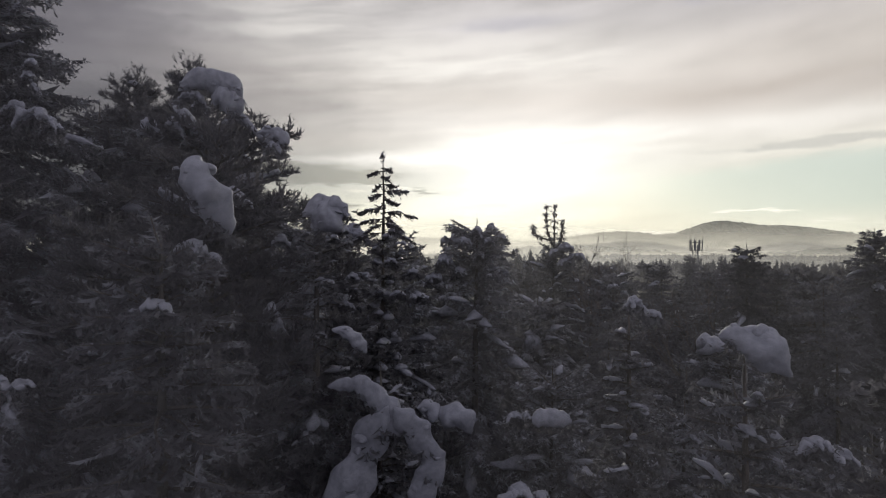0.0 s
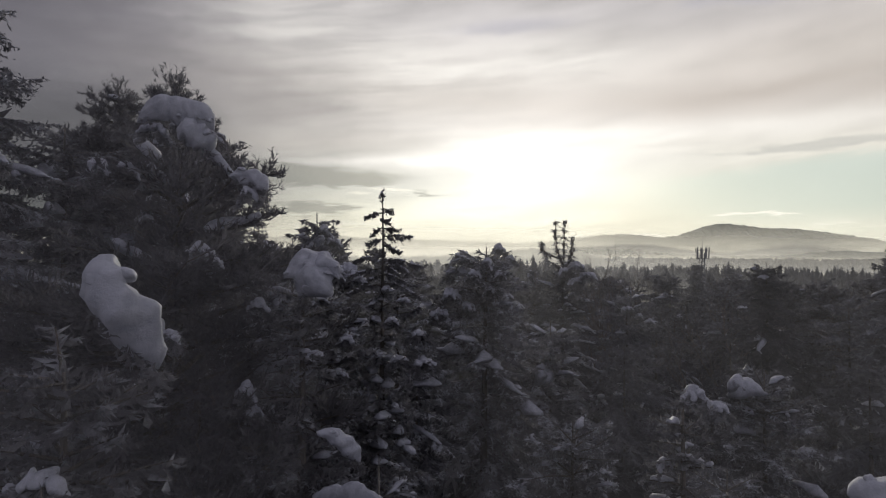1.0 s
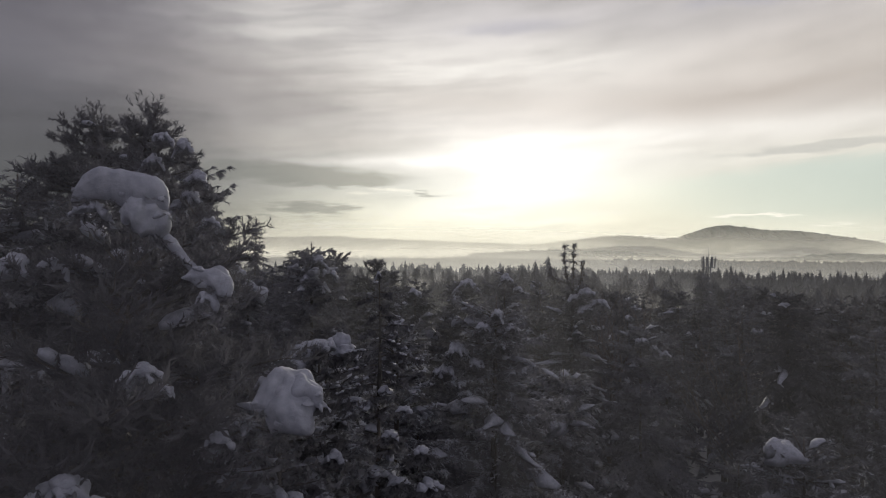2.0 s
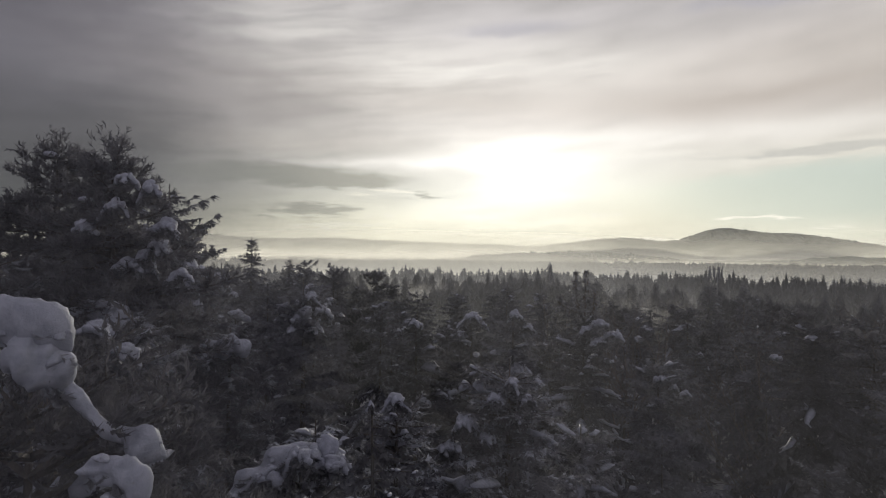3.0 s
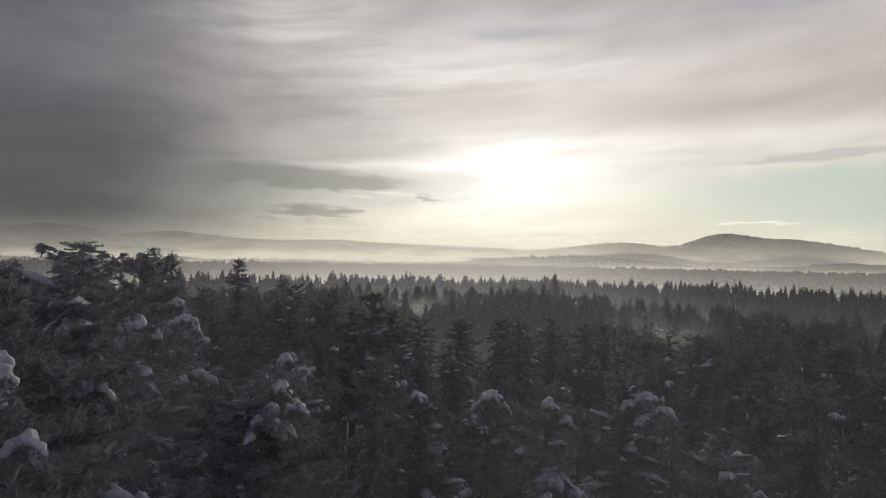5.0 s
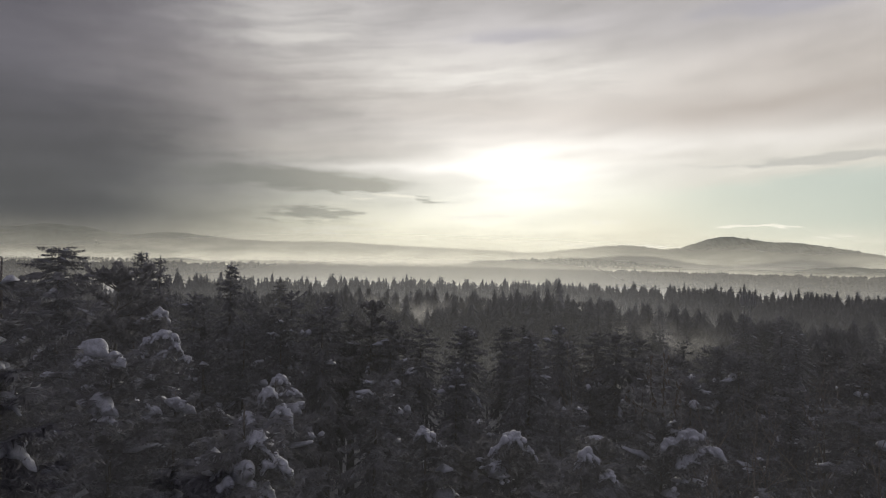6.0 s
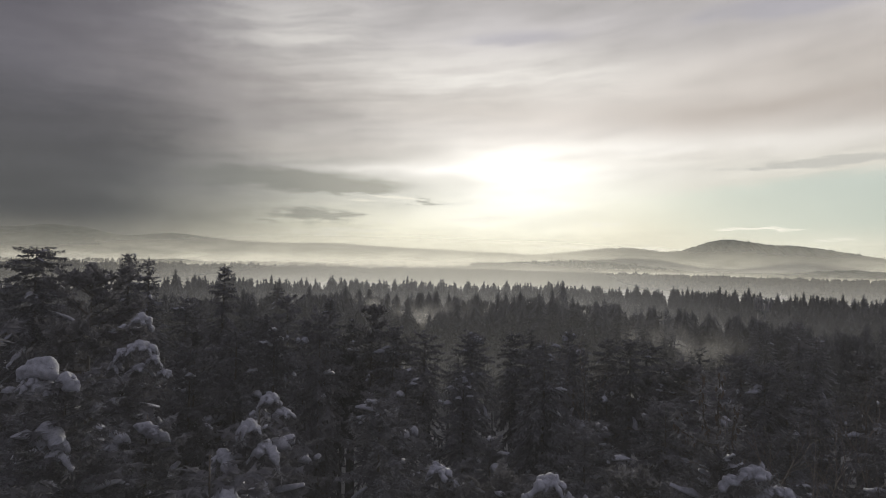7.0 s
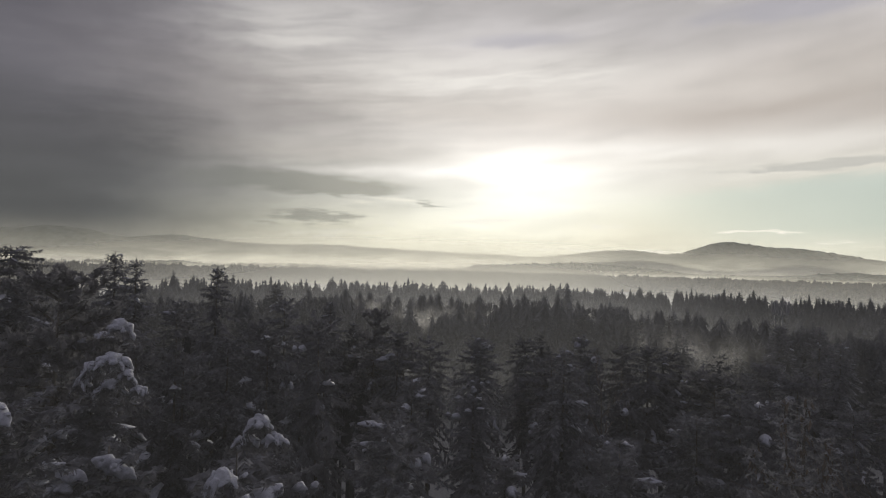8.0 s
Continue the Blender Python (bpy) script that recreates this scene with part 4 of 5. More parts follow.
# ---- far woods ----
def far_spruce(rng, tiers, n):
    """A small spruce of drooping bough leaves; height 1."""
    v, f = [], []
    for i in range(tiers):
        z = 1 - ((i + 0.35) / tiers) ** 1.25 * 0.85
        r = 0.022 + 0.205 * ((1 - z) / 0.85) ** 0.60
        a0 = rng.uniform(0, 6.28)
        for j in range(n):
            a = a0 + j * 6.283 / n + rng.normal(0, 0.2)
            rr, w = r * rng.uniform(0.6, 1.3), 0.62 * 6.283 / n / 2
            c, s_ = math.cos(a), math.sin(a)
            k = len(v)
            v += [(0, 0, z + 0.05), (rr * 0.72 * math.cos(a - w), rr * 0.72 * math.sin(a - w), z - 0.015), (rr * c, rr * s_, z - 0.045 * rng.uniform(0.3, 1.6)), (rr * 0.72 * math.cos(a + w), rr * 0.72 * math.sin(a + w), z - 0.015)]
            f += [(k, k + 1, k + 2), (k, k + 2, k + 3)]
    k = len(v)
    v += [(r * math.cos(j * 1.2566), r * math.sin(j * 1.2566), z) for r, z in ((0.125, 0.25), (0.068, 0.74)) for j in range(5)] + [(0, 0, 0.985)]
    f += [t for j in range(5) for t in ((k + j, k + (j + 1) % 5, k + 5 + (j + 1) % 5), (k + j, k + 5 + (j + 1) % 5, k + 5 + j), (k + 5 + j, k + 5 + (j + 1) % 5, k + 10))]
    k = len(v)
    v += [(0.006, 0, 0.9), (-0.004, 0.006, 0.9), (-0.004, -0.006, 0.9), (0, 0, 1.02)]
    f += [(k, k + 1, k + 3), (k + 1, k + 2, k + 3), (k + 2, k, k + 3)]
    k = len(v)
    v += [(0.02, 0, 0), (-0.01, 0.016, 0), (-0.01, -0.016, 0), (0, 0, 0.9)]
    f += [(k, k + 1, k + 3), (k + 1, k + 2, k + 3), (k + 2, k, k + 3)]
    return np.array(v), np.array(f)


def far_round(rng):
    """A rounded broad crown of ragged clumps on a short stem; height 1."""
    v0, f0 = OCTA
    v, f, n = [], [], 0
    for i in range(9):
        a, r = rng.uniform(0, 6.28), rng.uniform(0.02, 0.28)
        c = np.array([r * math.cos(a), r * math.sin(a), rng.uniform(0.15, 0.80)])
        v.append(v0 * rng.uniform(0.14, 0.27) * rng.uniform(0.6, 1.35, (len(v0), 1)) * np.array([1, 1, 1.1]) + c)
        f.append(f0 + n)
        n += len(v0)
    v.append(np.array([(0.03, 0, 0), (-0.015, 0.026, 0), (-0.015, -0.026, 0), (0, 0, 0.8)]))
    f.append(np.array([(0, 1, 3), (1, 2, 3), (2, 0, 3)]) + n)
    return np.concatenate(v), np.concatenate(f)


def ragged_crown(rng):
    """A broad pine head seen from afar: many small sprays round a domed crown; height 1."""
    n = 230
    a, u = rng.uniform(0, 6.283, n), rng.uniform(-0.35, 1.0, n)
    r = 0.135 * np.sqrt(np.maximum(1 - u * u, 0.05)) * rng.uniform(0.6, 1.12, n)
    c = np.stack([r * np.cos(a), r * np.sin(a), 0.80 + 0.19 * u], 1)
    out = Soup()
    d = unit(c - np.array([0, 0, 0.74]) + rng.normal(0, 0.03, (n, 3)))
    feathers(out, c - d * 0.03, c + d * 0.022 * rng.uniform(0.6, 1.4, (n, 1)), 0.014, rng)
    tube(out, [(0, 0, 0), (0.004, 0, 0.5), (0, 0, 0.93)], [0.014, 0.01, 0.004], 4)
    return np.concatenate(out.v), np.concatenate(out.f)


def woods(label, places, variants, seed):
    rng = np.random.default_rng(seed)
    out = Soup()
    for x, y, z, h in places:
        v, f = variants[rng.integers(len(variants))]
        a, w = rng.uniform(0, 6.28), rng.uniform(0.8, 1.25)
        c, s = math.cos(a), math.sin(a)
        out.add(np.stack([(v[:, 0] * c - v[:, 1] * s) * h * w + x, (v[:, 0] * s + v[:, 1] * c) * h * w + y, v[:, 2] * h + z], 1), f)
    ob = new("distant_woods", out.mesh("distant_woods", WOODS))
    return tagged(ob, label, "woods", kind="stuff")


def scatter(rng, near, far, gap, half, keep=None):
    """Places at uneven spacing in a sector ahead."""
    out = []
    n = int(half * (far ** 2 - near ** 2) / gap ** 2)
    for i in range(n):
        r, a = math.sqrt(rng.uniform(near ** 2, far ** 2)), rng.uniform(-half, half)
        x, y = r * math.sin(a), r * math.cos(a)
        if keep is None or keep(x, y):
            out.append((x, y))
    return out


rng = np.random.default_rng(11)


def small_spruce(seed):
    """The upper half of a spruce in sparse detail; height 1."""
    soups = spruce(seed, 19.0, 3.4, fine=0, coarse=2.5, twiggy=False, snow=0, low=0.66, droop=0.5, power=0.62, stub=0.12, lift=26, reach=2.8, leader=0.35, whorl=0.36)
    v, f = np.concatenate(soups[2].v) / 19.0, np.concatenate(soups[2].f)
    k = len(v)
    cone = [(0.09 * math.cos(j * 1.2566), 0.09 * math.sin(j * 1.2566), 0.45) for j in range(5)] + [(0, 0, 0.95), (0.02, 0, 0), (-0.01, 0.016, 0), (-0.01, -0.016, 0)]
    g = [(k + j, k + (j + 1) % 5, k + 5) for j in range(5)] + [(k + 6, k + 7, k + 5), (k + 7, k + 8, k + 5), (k + 8, k + 6, k + 5)]
    return np.concatenate([v, cone]), np.concatenate([f, g])


near_far = [small_spruce(300 + i) for i in range(7)]
close_far = [far_spruce(rng, 13, 7) for i in range(8)] + [ragged_crown(rng)]
very_far = [far_spruce(rng, 8, 5) for i in range(6)]
valley = very_far + [far_round(rng) for i in range(2)]


def wood_height(x, y, rng):
    r = math.hypot(x, y)
    big = noise.noise(Vector((x / 45, y / 45, 5.0)))
    top = 18.2 - 0.012 * min(170, max(0, r - 80)) - 2.2 * min(1, max(0, x - 20) / 60) + 1.2 * big + rng.normal(0, 1.1)
    return top if rng.random() > 0.05 else top + 1.5


places = [(x, y, 0, wood_height(x, y, rng)) for x, y in scatter(rng, 74, 118, 5.3, 0.76)]
woods("dense dark spruce forest, lightly frosted", places, near_far, 6)
places = [(x, y, 0, wood_height(x, y, rng)) for x, y in scatter(rng, 118, 175, 5.0, 0.76)]
woods("dense dark spruce forest in thin haze", places, close_far, 3)
edge = lambda x, y: math.hypot(x, y) < 300 + 25 * noise.noise(Vector((x / 60, y / 60, 1.0))) + (40 if x > 30 else 0) and not (x < -120 and y > 225)
places = [(x, y, 0, wood_height(x, y, rng)) for x, y in scatter(rng, 175, 365, 4.9, 0.76, edge)]
woods("dense spruce forest fading into mist", places, very_far, 4)
belt = lambda x, y: noise.noise(Vector((x / 260, y / 90, 8.0))) > 0.10
places = [(x, y, 0, rng.uniform(7, 13)) for x, y in scatter(rng, 690, 2100, 18.0, 0.75, belt)]
# groves and hedgerows: bearing, distance, half width in bearing, depth, trees
for az, dist, half, depth, n in ((0.285, 760, 0.035, 40, 90), (0.13, 980, 0.09, 30, 150), (0.06, 1250, 0.14, 40, 160), (-0.16, 1050, 0.11, 40, 160), (-0.30, 900, 0.05, 30, 70), (0.40, 1150, 0.07, 50, 120), (-0.47, 1200, 0.05, 40, 90), (-0.56, 700, 0.05, 16, 60)):
    for i in range(n):
        a, r = az + half * rng.uniform(-1, 1), dist + depth * rng.uniform(-1, 1)
        places.append((r * math.sin(a), r * math.cos(a), 0, rng.uniform(9, 15) * (1 - 0.35 * abs(a - az) / half)))
woods("scattered tree belts in the misty valley", places, valley, 5)
# mixed woodland on the valley floor, closing in ranks one behind the other
ranks = lambda x, y: noise.noise(Vector((x / 300, y / 70, 21.0))) > -0.12 - 0.25 * min(1, max(0, x / 250))
places = [(x, y, 0, 11.5 + 3.5 * noise.noise(Vector((x / 55, y / 55, 2.0))) + rng.normal(0, 1.2)) for x, y in scatter(rng, 520, 1120, 12.5, 0.80, ranks)]
woods("mixed woodland ranked across the hazy valley floor", places, valley + [far_round(rng) for i in range(6)], 9)

# ---- the near forest ----
FAR_SPRUCE_LABEL = "snow-dusted spruce in the dense winter forest"
# spruces of many sizes, x, y, height above the first eye, radius
hero = []


def hero_spruce(x, y, top, R, seed, label, fine=6.0, turn=0.0, **more):
    e = tree("spruce_tree", label, spruce(seed, EYE + top, R, fine=fine, snow_level=2 if y < 12 else 1, **more), (x, y, 0), FROSTED if "frosted" in label else SPRUCE if y < 22 else CANOPY, turn)
    hero.append((x, y, R))
    return e


def hero_pine(x, y, top, R, seed, label, turn=0.0, **more):
    e = tree("pine_tree", label, pine(seed, EYE + top, R, **more), (x, y, 0), PINE, turn)
    hero.append((x, y, R))
    return e


def thin_top(soups, z0, z1, boughs, seed):
    """A meagre spire on a spruce: a slim stem with single boughs (reach to the side, depth, height at the stem, height at the tip) from which short twigs hang."""
    rng = np.random.default_rng(seed)
    wood, limb, leaf, white = soups
    tube(wood, [(0, 0, z0), (0.012, 0, z0 + 0.4 * (z1 - z0)), (-0.006, 0, z1)], [0.035, 0.022, 0.007], 6)
    q = rng.uniform(0.0, 1.0, 90)
    a = rng.uniform(0, 6.283, 90)
    P = np.stack([0 * q, 0 * q, z0 + (z1 - z0) * q], 1)
    feathers(leaf, P, P + np.stack([np.cos(a), np.sin(a), rng.uniform(-0.6, 1.0, 90)], 1) * (0.035 + 0.06 * (1 - q))[:, None], 0.007, rng)
    for x, y, za, zb in boughs:
        ln = math.hypot(x, y)
        t = np.linspace(0, 1, 7)
        sag = 0.10 * ln * (np.sin(t * 3.14 * 1.5) - t * t * math.sin(4.71)) * rng.uniform(-0.3, 0.8) - 0.10 * ln * t * t + (zb - za) * t
        c = np.stack([x * t, y * t, za + sag], 1)
        tube(limb, c, list(0.011 * (1 - 0.75 * t)), 4)
        n = int(20 + 75 * ln)
        q = rng.uniform(0.12, 1.0, n)
        P = np.stack([np.interp(q, t, c[:, k]) for k in range(3)], 1)
        side = rng.choice([-1.0, 1.0], n) * rng.uniform(0.1, 1.0, n)
        fall = rng.uniform(0.25, 1.0, n) * np.where(rng.random(n) < 0.8, -1.0, 0.35)
        reach = (0.03 + 0.10 * rng.random(n) ** 1.6) * (1.15 - 0.4 * q)
        d = np.stack([x / ln * 0.55 - y / ln * side * 0.8, y / ln * 0.55 + x / ln * side * 0.8, fall], 1) * reach[:, None]
        feathers(leaf, P, P + d, 0.0075, rng)
        m = len(P)
        Q = np.repeat(P, 3, 0) + np.repeat(d, 3, 0) * rng.uniform(0.2, 0.9, (3 * m, 1))
        feathers(leaf, Q, Q + np.repeat(d, 3, 0) * 0.35 + rng.normal(0, 0.018, (3 * m, 3)), 0.004, rng)
        if ln > 0.3:
            k = int(3 + 5 * ln)
            for r in rng.uniform(0.3, 0.95, k):
                p = [np.interp(r, t, c[:, b]) for b in range(3)]
                cushion(white, (p[0], p[1], p[2] + 0.012), rng.uniform(0.02, 0.045), 0.022, 0.016, rng.uniform(0, 180), 0, rng, 2)
    return soups


slim_soups = spruce(21, EYE + 0.42, 2.2, fine=1.15, snow_level=2, snow=0.4, power=0.80, whorl=0.40, leader=0.3, low=0.3, pads=1.4, stub=0.14, reach=2.2, coarse=0.62, spray=0.34, droop=0.62, lift=24)
SPIRE = ((.12, .02, 1.52, 1.50), (-.27, -.02, 1.44, 1.42), (.10, -.10, 1.36, 1.30), (.27, .05, 1.20, 1.21), (-.17, .06, 1.22, 1.12), (.47, -.03, 1.07, 1.12), (-.22, -.10, 1.02, .98), (.14, .20, .98, .90),
         (.28, -.12, .92, .86), (-.12, -.22, .84, .72), (-.46, .05, .74, .74), (.61, .03, .66, .66), (.22, .36, .62, .5), (-.52, -.08, .56, .50), (.36, -.16, .48, .40), (-.3, -.3, .46, .34), (.60, -.06, .32, .18), (-.60, .05, .30, .20))
thin_top(slim_soups, EYE + 0.1, EYE + 1.82, [(x, y, EYE + a, EYE + b) for x, y, a, b in SPIRE], 51)
slim = tree("spruce_tree", "slim spruce with drooping snow-laden boughs and bare tip", slim_soups, (-1.12, 10.55, 0), SPRUCE)
hero.append((-1.12, 10.55, 2.2))
load(slim, (-1.13, 10.5, 0), [(0.0, 1.74, 0.09, 0.11)], 29)
load(slim, (-1.12, 10.1, 0), [(0.36, 0.10, 0.22, 0.07), (0.20, -0.22, 0.26, 0.10), (0.56, -0.42, 0.31, 0.10), (-0.50, -0.50, 0.31, 0.11), (0.68, -0.85, 0.34, 0.12), (0.30, -0.80, 0.29, 0.10), (-0.60, -1.00, 0.34, 0.12)], 23)
broad = hero_pine(-4.0, 9.8, 2.55, 2.7, 38, "broad dark pine bent under large caps of snow", crown=7.5, tufts=1.8, snow=0.10, needle=0.027, gap=0.56)
load(broad, (-3.75, 9.2, 2.60), [[(-.57, -.02, .07), (-.38, .10, .15), (-.15, .17, .20), (.08, .16, .22), (.26, .07, .19), (.38, -.04, .12), (.46, -.12, .04)], [(-.02, -.02, .05), (.12, -.10, .17), (.27, -.2, .19), (.38, -.32, .12), (.42, -.42, .04)], (-.3, -.12, .4, .24)], 1)
load(broad, (-2.85, 9.4, 1.70), [[(-.24, .1, .04), (-.16, .1, .09), (-.03, .07, .13), (.15, -.03, .10), (.22, -.1, .04)]], 2)
load(broad, (-4.5, 8.7, 1.70), [(-.04, .21, .36, .24), (.33, .16, .32, .22)], 3)
load(broad, (-2.62, 8.68, 1.72), [[(-.24, .06, .03), (-.12, .08, .09), (.03, .05, .12), (.17, -.04, .10), (.25, -.12, .03)], (.02, -.14, .3, .2)], 28)
load(broad, (-3.2, 8.6, .85), [(0, 0, .36, .2), (.22, -.15, .2, .14)], 12)
load(broad, (-3.5, 7.9, .0), [(0, 0, .5, .26), (.3, -.14, .3, .2)], 18)
load(broad, (-3.2, 9.28, 2.05), [[(-.28, .28, .02), (-.18, .18, .05), (-.05, .05, .065), (.08, -.10, .06), (.2, -.2, .07), (.28, -.28, .02)]], 24)
pine_b = hero_pine(-7.82, 17.4, 6.03, 2.7, 32, "tall pine with upswept tufted top", crown=7.0, tufts=1.7, needle=0.044, snow=0.05, gap=0.5, taper=1.25)
hero_pine(-10.75, 19.9, 6.5, 2.8, 33, "tall pine with flat tufted top", crown=7.0, tufts=1.7, needle=0.044, snow=0.05, gap=0.5, taper=1.2)
load(pine_b, (-7.0, 16.5, 4.1), [(0, .6, .5, .4), (-.85, -.4, .6, .5), (-.2, .05, .55, .4), (.5, .4, .5, .45), (.85, -.35, .6, .4)], 30)
load(pine_b, (-6.6, 16.8, 3.2), [(.1, .1, .6, .5), (-.5, -.3, .7, .5), (.6, -.5, .6, .4)], 31)
shadowed = hero_spruce(-9.2, 11.4, 6.0, 4.4, 34, "dense dark spruce with snow on its limbs", fine=1.2, power=0.60, snow=0.10, whorl=0.20, lift=20, stub=0.25, coarse=0.78, spray=0.7, low=0.5)
load(shadowed, (-7.5, 10.4, 2.45), [(0, 0, .66, .34), (-.4, .16, .5, .3), (.3, -.2, .4, .26)], 4)
load(shadowed, (-7.8, 10.7, 3.35), [(0, .16, .32, .24), (-.05, -.1, .4, .3), (.06, -.32, .3, .22)], 5)
young = hero_spruce(-2.6, 5.2, 0.05, 2.2, 41, "young spruce top bowed under a heavy snow load", fine=2.6, snow=0.05, whorl=0.26, low=0.62, stub=0.4, lift=20, leader=0.1, coarse=0.62, spray=0.6)
load(young, (-2.1, 4.95, 0.60), [[(-.11, .215, .045), (-.095, .175, .11), (-.065, .09, .145), (-.03, 0, .158), (.02, -.09, .165), (.075, -.175, .158), (.13, -.28, .138), (.205, -.385, .085), (.22, -.485, .03)]], 6)
load(young, (-2.5, 4.8, -.52), [(.06, .02, .30, .16), (-.14, -.04, .16, .1)], 7)
load(young, (-4.1, 5.2, -1.35), [(0, .05, .3, .26), (.08, -.16, .26, .22), (.2, .1, .22, .1)], 14)
lobe = hero_spruce(-2.1, 9.4, 0.70, 2.4, 42, "dense spruce with a broad cushion of snow on its crown", fine=2.6, snow=0.2, stub=0.4, lift=20, coarse=0.62, spray=0.6)
load(lobe, (-1.8, 8.7, .55), [[(.30, .15, .04), (.20, .10, .16), (.09, .02, .24), (-.01, -.12, .24), (-.10, -.25, .16), (-.18, -.36, .04)], [(-.36, -.06, .04), (-.24, .04, .15), (-.07, .11, .20), (.09, .12, .20), (.23, .08, .15), (.34, .0, .05)], (.30, -.04, .22, .16)], 8)
load(lobe, (-2.54, 8.85, .12), [(0, 0, .34, .22)], 25)
load(lobe, (-2.7, 8.85, -1.05), [(0, .05, .36, .3), (.12, -.2, .26, .22)], 26)
load(lobe, (-1.3, 7.5, -1.15), [[(-.18, .08, .04), (-.03, .06, .09), (.08, -.03, .10), (.2, -.14, .09), (.28, -.24, .03)]], 16)
drape = hero_spruce(-0.95, 8.6, -1.85, 2.2, 43, "low spruce hung with thick folds of snow", fine=2.6, snow=0.4, stub=0.4, lift=20, coarse=0.62, spray=0.6)
load(drape, (-1.0, 7.95, -2.35), [[(-.62, .42, .05), (-.40, .44, .10), (-.19, .40, .13), (.06, .24, .15), (.32, .07, .14), (.46, -.05, .06)],
                                  [(.24, .16, .06), (.14, -.06, .20), (-.04, -.34, .22), (-.22, -.74, .23), (-.42, -1.16, .30), (-.5, -1.5, .10)],
                                  [(.30, .14, .06), (.50, -.06, .19), (.74, -.38, .18), (.85, -.74, .16), (.72, -1.12, .20), (.6, -1.4, .08)],
                                  [(.10, -.02, .10), (.30, -.14, .17), (.52, -.18, .10)]], 9, 0.5)
load(drape, (-.15, 8.1, -2.45), [[(-.22, .17, .04), (-.11, .17, .13), (-.02, .10, .14), (.02, -.03, .06)], [(.06, .13, .08), (.25, .07, .19), (.47, -.05, .16), (.56, -.2, .04)]], 10)
load(drape, (.9, 8.2, -2.6), [(.13, .15, .26, .22), (.31, .17, .18, .16), [(.38, .14, .06), (.5, .12, .12), (.65, .12, .14), (.86, .13, .10), (.97, .1, .04)]], 13)
load(drape, (1.0, 7.6, -3.3), [(0, 0, .5, .26), (.3, -.04, .3, .2)], 19)
stub = hero_spruce(2.8, 8.5, -.85, 1.5, 46, "small spruce with lumps of snow on its tip", fine=2.0, snow=0.4, stub=0.3, lift=20, coarse=0.62, spray=0.6)
load(stub, (2.68, 7.95, -.78), [(0, 0, .36, .22), (.28, -.16, .3, .2)], 27)
ghost = hero_spruce(3.1, 5.8, -1.1, 1.9, 44, "small spruce under a smooth cap of snow", fine=2.5, snow=0.4, stub=0.4, lift=20, coarse=0.62, spray=0.6)
load(ghost, (2.93, 5.5, -.98), [[(-.23, .12, .03), (-.13, .13, .10), (-.02, .12, .145), (.10, .05, .17), (.24, -.07, .15), (.37, -.18, .10), (.47, -.27, .03)]], 11)
load(ghost, (3.3, 5.0, -1.75), [(0, 0, .36, .22), (.25, -.1, .3, .18)], 20)
fork = hero_spruce(6.25, 31.8, 0.3, 5.0, 45, "spruce with broken crown and several upright leaders", fine=0, coarse=0.8, snow=0.4, droop=0.8, power=0.6, pads=1.4)

for k, (x, y, top, R, fine, lab) in enumerate((
        (-2.5, 13.2, .35, 1.3, 4.0, "spruce crowned with a wide snow pad"),
        (-1.3, 15.7, .45, 1.3, 4.0, "frosted spruce with small snow caps on its tip"),
        (1.05, 17.4, .95, 1.8, 4.5, "bushy frosted spruce with snow-loaded top"),
        (-5.9, 14.4, 2.2, 1.7, 4.5, "spruce with heavy hanging snow"),
        (-5.3, 24.4, 2.4, 1.9, 4.0, "spruce top rising over the canopy"),
        (-9.2, 22.8, 5.4, 2.3, 4.0, "tall spruce with snow on every bough"),
        (-6.9, 16.4, 2.3, 1.7, 4.0, "dense spruce with snow on its boughs"),
        (-8.4, 13.8, 3.5, 2.2, 4.0, "dense spruce with snow on its boughs"),
        (2.8, 14.4, -3.0, 1.8, 4.0, "low frosted spruce with snow on its boughs"),
        (5.4, 12.6, -3.4, 1.8, 4.0, "low frosted spruce with snow on its boughs"),
        (3.6, 21.4, -1.6, 1.8, 3.5, "frosted spruce with snow on its boughs"),
        (8.9, 17.5, -2.6, 2.0, 3.5, "frosted spruce with snow on its boughs"),
        (-3.6, 19.0, -.9, 1.7, 3.5, "frosted spruce with snow on its boughs"),
        (0.75, 28.6, .75, 1.9, 3.5, "spruce with a ring of snow round its top"),
        (-1.7, 30.6, .2, 1.9, 3.5, "spruce with round snow caps"),
        (8.8, 29.2, -1.2, 2.2, 3.5, "spruce with drooping snow-striped boughs"),
        (-11.5, 30.2, 2.6, 2.2, 3.5, "spruce with broad snow caps"),
        (-10.9, 33.2, .5, 2.0, 3.5, "spruce with broad snow caps"),
        (-6.1, 19.9, 1.25, 1.7, 3.5, "spruce with a rounded snow cap on its crown"),
        (2.2, 26.4, 1.0, 1.7, 3.5, "bushy spruce with a knob of snow on its tip"),
        (-5.9, 28.6, 2.0, 1.6, 3.5, "spruce thickly plastered with snow"))):
    hero_spruce(x, y, top, R * 2.1, 60 + k, lab, 1.3 if y < 18 else 0, coarse=1.05 if y < 18 else 1.4, spray=0.6, whorl=0.34, snow=0.20 if y < 22 else 0.07, droop=0.5, pads=1.3, power=0.52, caps=1.4, cap_size=0.26, stub=0.25, lift=26, reach=2.9)
